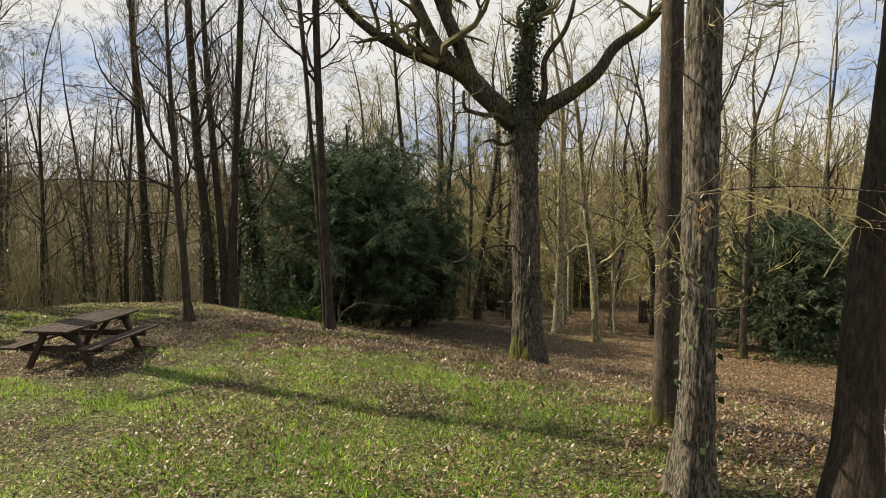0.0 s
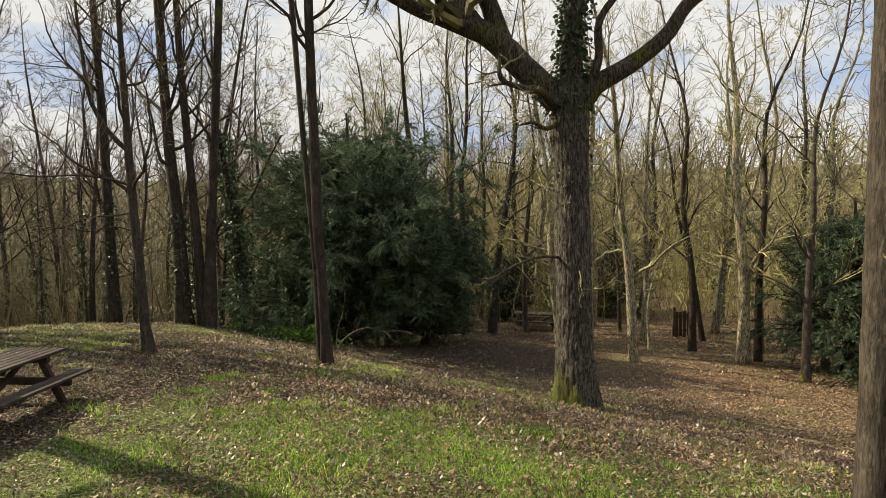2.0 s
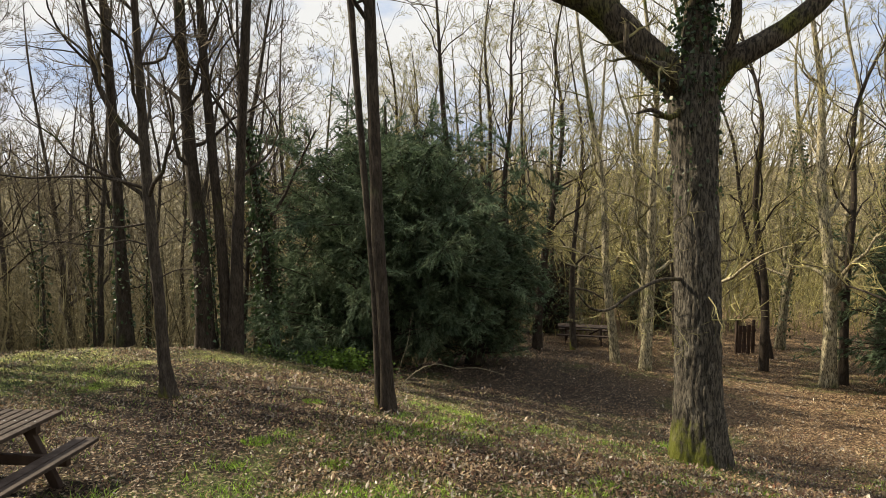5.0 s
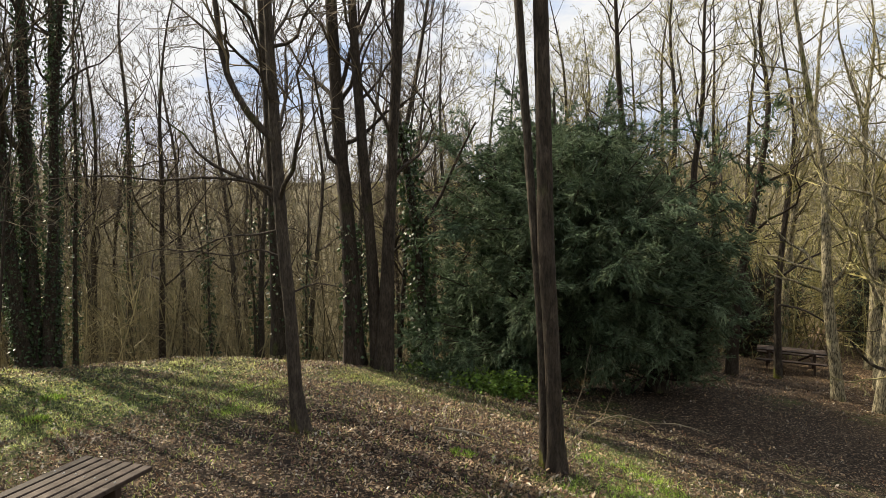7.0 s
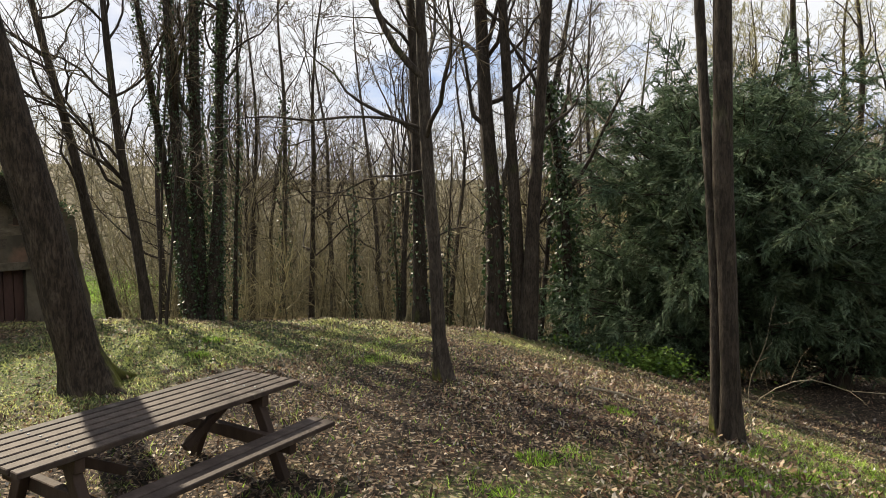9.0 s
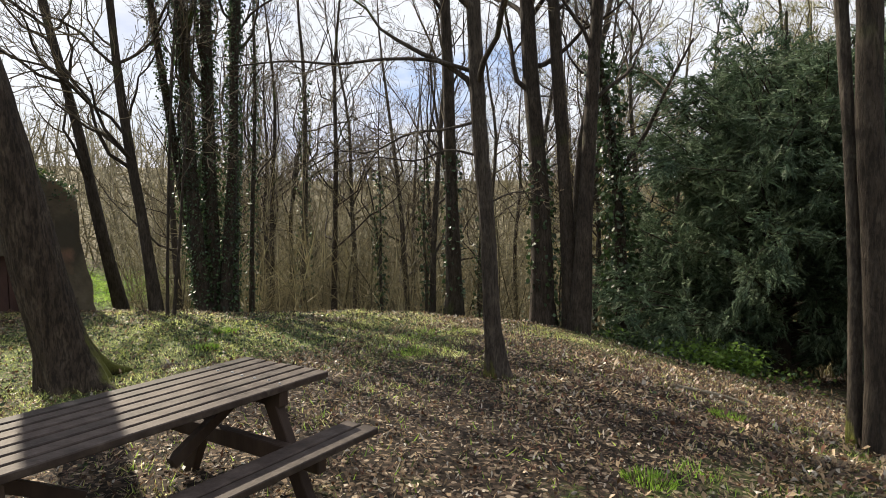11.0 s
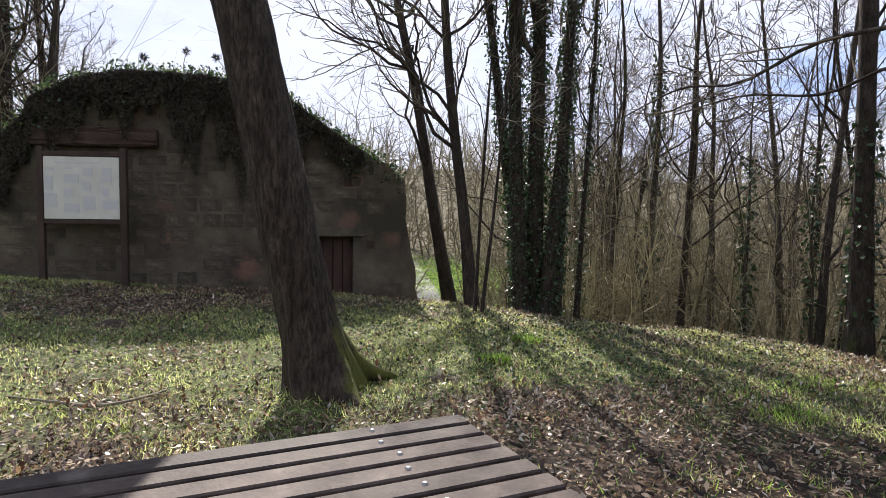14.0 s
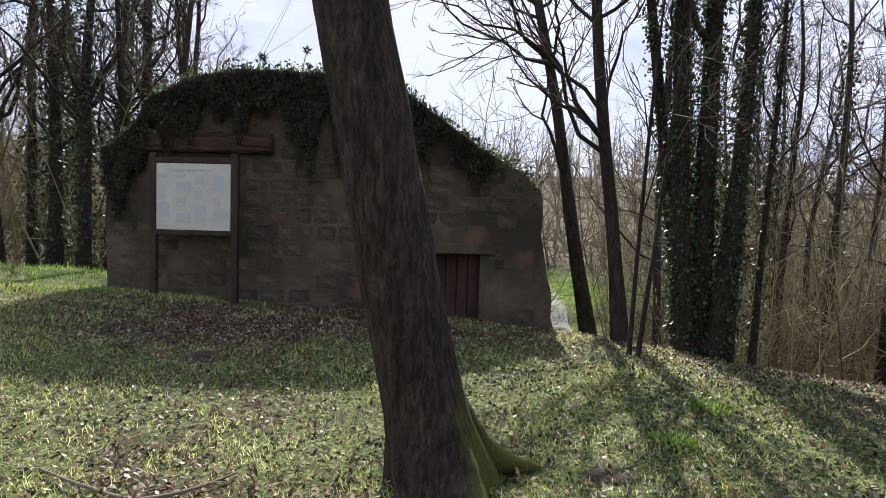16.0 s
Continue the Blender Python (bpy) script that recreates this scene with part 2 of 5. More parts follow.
METAL = surface("dull_metal", [(0.22, 0.215, 0.205), (0.34, 0.335, 0.32)], 20, 4, 1, 0.4, 0)


def ground_material():
    """Leaf litter with grass where the wood opens, in patches."""
    m = bpy.data.materials.new("woodland_floor")
    m.use_nodes = True
    n, l = m.node_tree.nodes, m.node_tree.links
    b = n["Principled BSDF"]
    tc = n.new("ShaderNodeTexCoord")

    def tex(scale, detail=6, rough=0.6):
        t = n.new("ShaderNodeTexNoise")
        t.inputs["Scale"].default_value, t.inputs["Detail"].default_value, t.inputs["Roughness"].default_value = scale, detail, rough
        l.new(tc.outputs["Object"], t.inputs["Vector"])
        return t.outputs["Fac"]

    def ramp(fac, stops):
        r = n.new("ShaderNodeValToRGB")
        r.color_ramp.elements.remove(r.color_ramp.elements[1])
        for i, (p, c) in enumerate(stops):
            e = r.color_ramp.elements[0] if i == 0 else r.color_ramp.elements.new(p)
            e.position, e.color = p, (*c, 1)
        l.new(fac, r.inputs["Fac"])
        return r.outputs["Color"]

    def mix(fac, a, c):
        x = n.new("ShaderNodeMixRGB")
        l.new(fac, x.inputs["Fac"])
        l.new(a, x.inputs["Color1"])
        l.new(c, x.inputs["Color2"])
        return x.outputs["Color"]

    def leaves(scale):
        bend = n.new("ShaderNodeTexNoise")
        bend.inputs["Scale"].default_value, bend.inputs["Detail"].default_value = scale * 0.8, 3
        l.new(tc.outputs["Object"], bend.inputs["Vector"])
        shift = n.new("ShaderNodeVectorMath")
        shift.operation = "MULTIPLY_ADD"
        shift.inputs[1].default_value = (0.9 / scale,) * 3
        l.new(bend.outputs["Color"], shift.inputs[0])
        l.new(tc.outputs["Object"], shift.inputs[2])
        cells = n.new("ShaderNodeTexVoronoi")
        cells.inputs["Scale"].default_value = scale
        l.new(shift.outputs["Vector"], cells.inputs["Vector"])
        pick = n.new("ShaderNodeSeparateColor")
        l.new(cells.outputs["Color"], pick.inputs["Color"])
        return pick.outputs["Red"]

    litter = ramp(leaves(30), [(0.0, (0.007, 0.005, 0.003)), (0.5, (0.02, 0.0135, 0.009)), (0.78, (0.065, 0.044, 0.029)), (0.92, (0.16, 0.118, 0.082)), (1.0, (0.36, 0.29, 0.21))])
    green = ramp(leaves(44), [(0.0, (0.012, 0.018, 0.005)), (0.4, (0.045, 0.075, 0.014)), (0.75, (0.105, 0.165, 0.028)), (1.0, (0.24, 0.31, 0.085))])
    patch = n.new("ShaderNodeAttribute")
    patch.attribute_name = "grassy"
    speck = tex(3.2, 8, 0.7)
    add = n.new("ShaderNodeMath")
    add.operation = "MULTIPLY_ADD"
    l.new(speck, add.inputs[0])
    add.inputs[1].default_value = 2.2
    l.new(patch.outputs["Fac"], add.inputs[2])
    k = n.new("ShaderNodeMapRange")
    k.inputs["From Min"].default_value, k.inputs["From Max"].default_value, k.inputs["To Max"].default_value = 1.35, 1.95, 0.6
    l.new(add.outputs["Value"], k.inputs["Value"])
    brush = ramp(tex(1.2, 8, 0.7), [(0.3, (0.045, 0.038, 0.021)), (0.5, (0.095, 0.08, 0.046)), (0.7, (0.16, 0.138, 0.08))])
    wooded = n.new("ShaderNodeAttribute")
    wooded.attribute_name = "wooded"
    # leaf litter of the hollow, with sunlight painted in as a brighter tan
    dry = n.new("ShaderNodeAttribute")
    dry.attribute_name = "dry"
    sunlit_tan = ramp(leaves(22), [(0.0, (0.022, 0.014, 0.008)), (0.45, (0.085, 0.054, 0.03)), (0.78, (0.19, 0.125, 0.07)), (1.0, (0.42, 0.31, 0.19))])
    l.new(mix(wooded.outputs["Fac"], mix(k.outputs["Result"], mix(dry.outputs["Fac"], litter, sunlit_tan), green), brush), b.inputs["Base Color"])
    b.inputs["Roughness"].default_value, b.inputs["Specular IOR Level"].default_value = 0.92, 0.2
    bp = n.new("ShaderNodeBump")
    bp.inputs["Strength"].default_value, bp.inputs["Distance"].default_value = 0.8, 0.025
    l.new(leaves(30), bp.inputs["Height"])
    l.new(bp.outputs["Normal"], b.inputs["Normal"])
    return m


FLOOR = ground_material()


# ---- mesh helpers ----
def link_mesh(name, verts, faces, mat, parent=None, label="", smooth=True):
    """One mesh object from arrays of corners and equal-sided faces."""
    me = bpy.data.meshes.new(name)
    v, f = np.asarray(verts, dtype=np.float32), np.asarray(faces, dtype=np.int32)
    me.vertices.add(len(v))
    me.vertices.foreach_set("co", v.ravel())
    me.loops.add(f.size)
    me.loops.foreach_set("vertex_index", f.ravel())
    me.polygons.add(len(f))
    me.polygons.foreach_set("loop_start", np.arange(len(f), dtype=np.int32) * f.shape[1])
    me.polygons.foreach_set("use_smooth", np.full(len(f), smooth))
    me.update(calc_edges=True)
    me.materials.append(mat)
    ob = new(name, me)
    if parent:
        ob.parent = parent
    if label:
        ob["label"] = label
    return ob


def part(name, bm, mat, parent, label="", smooth=False):
    me = bpy.data.meshes.new(name)
    bm.normal_update()
    bm.to_mesh(me)
    bm.free()
    for p in me.polygons:
        p.use_smooth = smooth
    me.materials.append(mat)
    ob = new(name, me)
    ob.parent = parent
    if label:
        ob["label"] = label
    return ob


def holder(name, at=(0, 0, 0), turn=0.0):
    ob = new(name)
    ob.matrix_world = pose(*at, 0, 0, turn)
    return ob


def unit(v):
    return v / np.maximum(np.linalg.norm(v, axis=-1, keepdims=True), 1e-9)


def tubes(P, R, k=5):
    """Tapered tubes along N lines of n points: corners and quads."""
    P, R = np.asarray(P, float), np.asarray(R, float)
    N, n, _ = P.shape
    T = unit(np.gradient(P, axis=1))
    ref = np.where(np.abs(T[:, :1, 2:3]) > 0.8, np.array([1.0, 0.13, 0.0]), np.array([0.11, 0.0, 1.0]))
    A = unit(np.cross(T, ref))
    B = np.cross(T, A)
    a = np.arange(k) * 2 * np.pi / k
    V = P[:, :, None] + R[:, :, None, None] * (A[:, :, None] * np.cos(a)[:, None] + B[:, :, None] * np.sin(a)[:, None])
    i = np.arange(N)[:, None, None] * n * k + np.arange(n - 1)[None, :, None] * k
    j, j2 = np.arange(k), (np.arange(k) + 1) % k
    F = np.stack([i + j, i + j2, i + k + j2, i + k + j], -1).reshape(-1, 4)
    return V.reshape(-1, 3), F


def ribbons(P, R):
    """Flat strips for the finest twigs: corners and quads."""
    N, n, _ = P.shape
    T = P[:, -1] - P[:, 0]
    A = unit(np.cross(T, np.c_[np.sin(np.arange(N) * 1.7), np.cos(np.arange(N) * 2.3), 0.3 * np.ones(N)]))[:, None] * R[..., None]
    V = np.stack([P + A, P - A], 2)
    i = np.arange(N)[:, None] * n * 2 + np.arange(n - 1)[None] * 2
    return V.reshape(-1, 3), np.stack([i, i + 1, i + 3, i + 2], -1).reshape(-1, 4)


def merge(*sets):
    V, F, base = [], [], 0
    for v, f in sets:
        V.append(v)
        F.append(f + base)
        base += len(v)
    return np.concatenate(V), np.concatenate(F)


def spline(points, n):
    """A smooth line through rows of x, y, z, radius."""
    q = np.asarray(points, float)
    d = np.r_[0, np.cumsum(np.linalg.norm(np.diff(q[:, :3], axis=0), axis=1))]
    t = np.linspace(0, d[-1], n)
    m = np.gradient(q, d, axis=0)
    i = np.clip(np.searchsorted(d, t, side="right") - 1, 0, len(d) - 2)
    h = (d[i + 1] - d[i])[:, None]
    s = ((t - d[i])[:, None]) / h
    return (2 * s**3 - 3 * s**2 + 1) * q[i] + (s**3 - 2 * s**2 + s) * h * m[i] + (-2 * s**3 + 3 * s**2) * q[i + 1] + (s**3 - s**2) * h * m[i + 1]


def grow(rng, start, way, length, radius, n, wander=0.25, lift=0.1, tip=0.25):
    """Branches as lines that wander and turn to the light: points (N, n, 3) and radii (N, n)."""
    N = len(start)
    P = np.empty((N, n, 3))
    P[:, 0] = start
    w = unit(way)
    step = (length / (n - 1))[:, None]
    for i in range(1, n):
        w = unit(w + rng.normal(0, wander, (N, 3)) + np.array([0, 0, lift]))
        P[:, i] = P[:, i - 1] + w * step
    return P, radius[:, None] * np.linspace(1, tip, n)[None]


def fork(rng, P, R, count, lo, hi, spread, ratio, thin, n, wander=0.25, lift=0.1, tip=0.25):
    """count new branches from each of the given ones."""
    N, m, _ = P.shape
    own = np.repeat(np.arange(N), count)
    t = (lo + (hi - lo) * rng.random(len(own))) * (m - 1)
    i = np.minimum(t.astype(int), m - 2)
    s = (t - i)[:, None]
    start = P[own, i] * (1 - s) + P[own, i + 1] * s
    along = unit(P[own, i + 1] - P[own, i])
    side = unit(np.cross(along, rng.normal(0, 1, (len(own), 3))))
    ang = np.radians(rng.uniform(spread[0], spread[1], len(own)))[:, None]
    way = along * np.cos(ang) + side * np.sin(ang)
    total = np.linalg.norm(np.diff(P, axis=1), axis=2).sum(1)[own]
    length = total * ratio * rng.uniform(0.6, 1.25, len(own)) * (1.15 - 0.6 * t / (m - 1))
    radius = np.minimum(R[own, i] * thin, R[own, i] * 0.85)
    return grow(rng, start, way, length, radius, n, wander, lift, tip)


def blades(rng, at, way, length, width, bend=0.3, fine=False):
    """Narrow leaf blades: one folded quad each, or one triangle where they are fine."""
    N = len(at)
    w = unit(way)
    side = unit(np.cross(w, rng.normal(0, 1, (N, 3)))) * width[:, None] / 2
    mid = at + w * (length * 0.5)[:, None]
    tip = at + w * length[:, None] + np.array([0, 0, -1.0]) * (length * bend)[:, None]
    if fine:
        return np.stack([at + side, at - side, tip], 1).reshape(-1, 3), np.arange(N * 3).reshape(-1, 3)
    V = np.stack([at, mid + side, tip, mid - side], 1).reshape(-1, 3)
    return V, np.arange(N * 4).reshape(-1, 4)


def soft(x, w=1.0):
    return np.logaddexp(0, x / w) * w


def step01(a, b, x):
    t = np.clip((x - a) / (b - a), 0, 1)
    return t * t * (3 - 2 * t)


def mottle(x, y, cell, seed=0):
    """Smooth uneven patches between -1 and 1, about one cell wide."""
    x, y = np.asarray(x, float) / cell, np.asarray(y, float) / cell
    i, j = np.floor(x), np.floor(y)
    u, v = x - i, y - j
    u, v = u * u * (3 - 2 * u), v * v * (3 - 2 * v)

    def at(a, b):
        s = np.sin(a * 127.1 + b * 311.7 + seed * 74.7) * 43758.5453
        return 2 * (s - np.floor(s)) - 1
    return (at(i, j) * (1 - u) + at(i + 1, j) * u) * (1 - v) + (at(i, j + 1) * (1 - u) + at(i + 1, j + 1) * u) * v


# ---- ground ----
def lie(x, y):
    """Height of the woodland floor: a low mound that falls away to the back and, more steeply, to the wooded bank."""
    x, y = np.asarray(x, float), np.asarray(y, float)
    u, v = 0.6 * x + 0.8 * y, -0.6 * x + 0.8 * y
    far = np.hypot(x + 5, y - 15)
    z = 0.53 - 0.32 * soft(u - 9.7, 0.9) + 0.18 * soft(u - 14.8, 1.5) + 0.14 * soft(u - 27, 2.0)
    left = 1 - step01(-7, 1, x)
    z = z - left * (0.29 * soft(v - 21.2, 0.8) - 0.29 * soft(v - 34, 2.0))
    z = z + 0.075 * step01(-26, -18, x) * (1 - step01(-15, -10, x)) * soft(13 - np.maximum(y, 2), 1.0) - 0.05 * soft(-19 - x, 1.0) * step01(-40, -38, x)
    z = z - 0.11 * np.exp(-(((x + 8) / 4.0) ** 2 + ((y - 14.8) / 1.6) ** 2)) - 0.09 * np.exp(-(((x + 11) / 3.5) ** 2 + ((y - 17.6) / 1.8) ** 2)) + 0.12 * np.exp(-(((x + 7.3) / 1.8) ** 2 + ((y - 20.2) / 1.5) ** 2))
    z = z + 0.165 * soft(far - 62, 8.0) - 0.165 * soft(far - 165, 15.0)
    return z + 0.035 * np.sin(1.3 * x + 0.7 * y) * np.sin(0.9 * y - 0.5 * x + 1) + 0.02 * np.sin(3.1 * x + 1) * np.sin(2.7 * y)


def grassy(x, y):
    """How much grass grows: on the open mound and before the shed; none under the yews and the trees."""
    x, y = np.asarray(x, float), np.asarray(y, float)
    g = 0.62 * np.exp(-(((x - 0.5) / 5.5) ** 2 + ((y - 9.5) / 4.0) ** 2)) + 0.60 * np.exp(-(((x + 1) / 5) ** 2 + ((y - 5) / 4) ** 2))
    g = g + 0.75 * step01(-7.5, -10.5, x) * step01(19, 14, y) + 0.28 * np.exp(-(((x + 9.5) / 4) ** 2 + ((y - 18.5) / 3) ** 2)) + 0.25 * np.exp(-(((x + 2.5) / 4) ** 2 + ((y - 13.5) / 3) ** 2))
    g = g + 0.20 * step01(24, 18, y) + 0.12 * step01(-4, -8, x) - 0.45 * np.exp(-(((x + 5.6) / 2.2) ** 2 + ((y - 11.5) / 3.0) ** 2)) - 0.3 * np.exp(-(((x + 4) / 3) ** 2 + ((y - 15.5) / 2) ** 2))
    g = g - 0.42 * np.exp(-(((x + 7.6) / 2.0) ** 2 + ((y - 13.6) / 1.8) ** 2))
    g = g - 0.75 * step01(-12.6, -14.2, x) * step01(-17.5, -15.5, x) * step01(7.5, 9.0, y) * step01(16.2, 15.2, y)
    return g + 0.44 * mottle(x, y, 2.1, 1) + 0.40 * mottle(x, y, 0.8, 2)


def ground_sheet():
    a = np.sinh(np.linspace(-1, 1, 211) * 5.4) / math.sinh(5.4)
    gx, gy = np.meshgrid(-5 + a * 1400, 13 + a * 1400)
    x, y = gx.ravel(), gy.ravel()
    n = len(a)
    i = (np.arange(n - 1)[:, None] * n + np.arange(n - 1)[None]).ravel()
    ob = link_mesh("ground", np.stack([x, y, lie(x, y)], 1), np.stack([i, i + 1, i + n + 1, i + n], 1), FLOOR)
    at = ob.data.attributes.new("grassy", "FLOAT", "POINT")
    at.data.foreach_set("value", (grassy(x, y) * (1 - step01(24, 34, np.hypot(x + 5, y - 13))) + 1.6 * np.exp(-(((x + 46) / 12) ** 2 + ((y - 31) / 9) ** 2))).astype(np.float32))
    # where the sun-brightened litter colour lies: the lit side of the hollow
    ob.data.attributes.new("dry", "FLOAT", "POINT").data.foreach_set("value", (step01(3.5, 7.5, x + 0.1 * (y - 16)) * step01(9, 16, y + 0.6 * x)).astype(np.float32))
    lawn = np.exp(-(((x + 46) / 14) ** 2 + ((y - 31) / 11) ** 2))
    ob.data.attributes.new("wooded", "FLOAT", "POINT").data.foreach_set("value", (step01(30, 42, np.hypot(x + 5, y - 15)) * (1 - step01(0.15, 0.4, lawn))).astype(np.float32))
    tagged(ob, "leaf-strewn woodland floor with patches of spring grass", "ground", kind="structure")


ground_sheet()


# ---- trees ----
def stem(points, n, k, seed, ridge=0.06, flare=0.5, lobes=5, furrow=0.0, rows=0, bury=0.0):
    """A trunk with bark ridges and a buttressed foot: corners and quads."""
    rng = np.random.default_rng(seed)
    q = spline(points, n)
    V, F = tubes(q[None, :, :3], q[None, :, 3], k)
    V = V.reshape(n, k, 3)
    c = q[:, None, :3]
    h = (q[:, 2] - q[0, 2])[:, None]
    a = (np.arange(k) * 2 * np.pi / k)[None]
    foot = np.exp(-np.maximum(h - bury, 0) / (1.1 * q[0, 3] + 0.12)) * flare * (0.55 + 0.45 * np.sin(lobes * a + rng.uniform(0, 6)) + 0.25 * np.sin(2 * a + rng.uniform(0, 6)))
    lumps = ridge * (0.6 * np.sin(a * (k // 3) + 2.5 * np.sin(h * 1.7)) + rng.normal(0, 0.5, (n, k)) + 0.7 * np.sin(3 * a + h * 0.9 + rng.uniform(0, 6)))
    if furrow:
        ph = a * rows / 2 + 0.9 * np.sin(h * 2.3 + 2 * a) + 0.5 * np.sin(h * 7.1 + 3 * a + 1)
        plate = np.floor(ph / np.pi)
        crack = np.abs(np.sin(ph)) ** 0.45 * (0.75 + 0.25 * np.tanh(4 * np.sin(h * (11 + 3 * np.sin(plate * 5.3)) + plate * 2.1)))
        lumps = lumps * 0.35 + furrow / q[:, 3:4] * (crack - 0.7)
    return (c + (V - c) * (1 + foot + lumps)[..., None]).reshape(-1, 3), F


def crown_lines(rng, line, limbs, from_t, levels, limb_len, spread=(35, 70), lift=0.12, up=0.95, thin=0.42, crooked=0.27):
    """Branches of several orders on a trunk line (rows of x, y, z, radius)."""
    P, R = line[None, :, :3], line[None, :, 3]
    total = np.linalg.norm(np.diff(line[:, :3], axis=0), axis=1).sum()
    sets = []
    p, r = fork(rng, P, R, limbs, from_t, up, spread, limb_len / total, thin, 9, crooked, lift, 0.15)
    sets.append((p, r, 5))
    for count, ratio, n, k in levels:
        p, r = fork(rng, p, r, count, 0.15, 1.0, (20, 50), ratio, 0.55, n, crooked - 0.05, 0.10, 0.3)
        sets.append((p, np.maximum(r, 0.0045), k))
    return sets


def ivy_leaves(rng, line, count, lo, hi, thick, size=0.09):
    """Leaves that clothe a stem between two fractions of its length."""
    t = rng.uniform(lo, hi, count) * (len(line) - 1)
    i = np.minimum(t.astype(int), len(line) - 2)
    c = line[i] + (line[i + 1] - line[i]) * (t - i)[:, None]
    d = unit(np.c_[rng.normal(0, 1, (count, 2)), rng.normal(0, 0.3, count)])
    at = c[:, :3] + d * (c[:, 3] + thick * rng.random(count) ** 1.5)[:, None]
    s = size * rng.uniform(0.6, 1.4, count)
    return blades(rng, at, d + np.array([0, 0, -0.5]) + rng.normal(0, 0.5, (count, 3)), s, s * 0.95, 0.15)


def bare_tree(name, points, bark, label, seed, limbs=10, from_t=0.45, limb_len=3.5, levels=((6, 0.5, 5, 4), (6, 0.5, 4, 3), (3, 0.55, 3, 3)), n=26, k=12,
              ivy=0, ivy_span=(0.0, 0.6), ivy_thick=0.12, twig=None, spread=(35, 70), ridge=0.06, flare=0.5, lift=0.12, moss=0, moss_y=-9.0, moss_top=0.07, up=0.95, group="woodland trees", furrow=0.0, rows=0, thin=0.42, extra=(), ivy_size=0.09, roots=(), crooked=0.27):
    """A leafless tree: trunk, limbs, twigs and, where it has it, ivy and moss."""
    rng = np.random.default_rng(seed)
    base = np.array(points[0][:3])
    pts = np.array(points, float)
    pts[:, :3] -= base
    pts = np.r_[[[*(pts[0, :3] - (pts[1, :3] - pts[0, :3]) / max(0.3, pts[1, 2] - pts[0, 2]) * 0.25), pts[0, 3]]], pts]
    tree = tagged(holder(name, base), label, "tree", group)
    link_mesh("trunk", *stem(pts, n, k, seed, ridge, flare * 0.8, 5, furrow, rows, 0.25), bark, tree)
    for rows_ in roots:
        q = np.array(rows_, float)
        q[:, :3] -= base
        link_mesh("root", *stem(q, 24, 14, seed, 0.05, 0.0), bark, tree)
    line = spline(pts, 24)
    sets = crown_lines(rng, line, limbs, from_t, levels, limb_len, spread, lift, up, thin, crooked)
    for p, r in zip(*sets[0][:2]):
        link_mesh("limb", *tubes(p[None], r[None], 6), bark, tree)
    if len(sets) > 1:
        cut = 2 if n <= 16 else len(sets) - 1
        fine = [tubes(*s) for s in sets[1:cut]] + [ribbons(s[0], s[1] * 1.2) for s in sets[cut:]]
        for rows_ in extra:
            q = np.array(rows_, float)
            q[:, :3] -= base
            link_mesh("limb", *stem(q, 16, 7, seed, 0.05, 0.0), bark, tree)
            ln = spline(q, 14)
            p, r = fork(rng, ln[None, :, :3], ln[None, :, 3], 10, 0.25, 1.0, (25, 60), 0.35, 0.5, 6, 0.2, 0.03, 0.3)
            p2, r2 = fork(rng, p, r, 5, 0.2, 1.0, (25, 60), 0.5, 0.6, 4, 0.2, 0.03, 0.3)
            fine += [tubes(p, r, 4), ribbons(p2, np.maximum(r2, 0.004))]
        tagged(link_mesh("crown", *merge(*fine), twig or TWIG, tree, "fine bare twigs", smooth=False), kind="stuff")
    if ivy:
        tagged(link_mesh("ivy", *ivy_leaves(rng, line, ivy, *ivy_span, ivy_thick, ivy_size), IVY, tree, "glossy dark green ivy leaves", smooth=False), kind="stuff")
    if moss:
        v, f = ivy_leaves(rng, line, moss, 0.0, moss_top, 0.02, 0.045)
        f = f[v.reshape(-1, 4, 3)[:, 0, 1] > moss_y]
        tagged(link_mesh("moss", v, f, MOSS, tree, "yellow-green moss on the foot", smooth=False), kind="stuff")
    return tree


def up_to(x, y, lean, height, r, crook=0.3, seed=0):
    """A trunk line from the ground: rows of x, y, z, radius."""
    rng = np.random.default_rng(seed)
    z0 = float(lie(x, y))
    t = np.linspace(0, 1, 6)
    wob = np.cumsum(rng.normal(0, crook, (6, 2)), 0) * t[:, None]
    return [(x + lean[0] * s + w[0], y + lean[1] * s + w[1], z0 + height * s, r * (1 - 0.93 * s)) for s, w in zip(t, wob)]


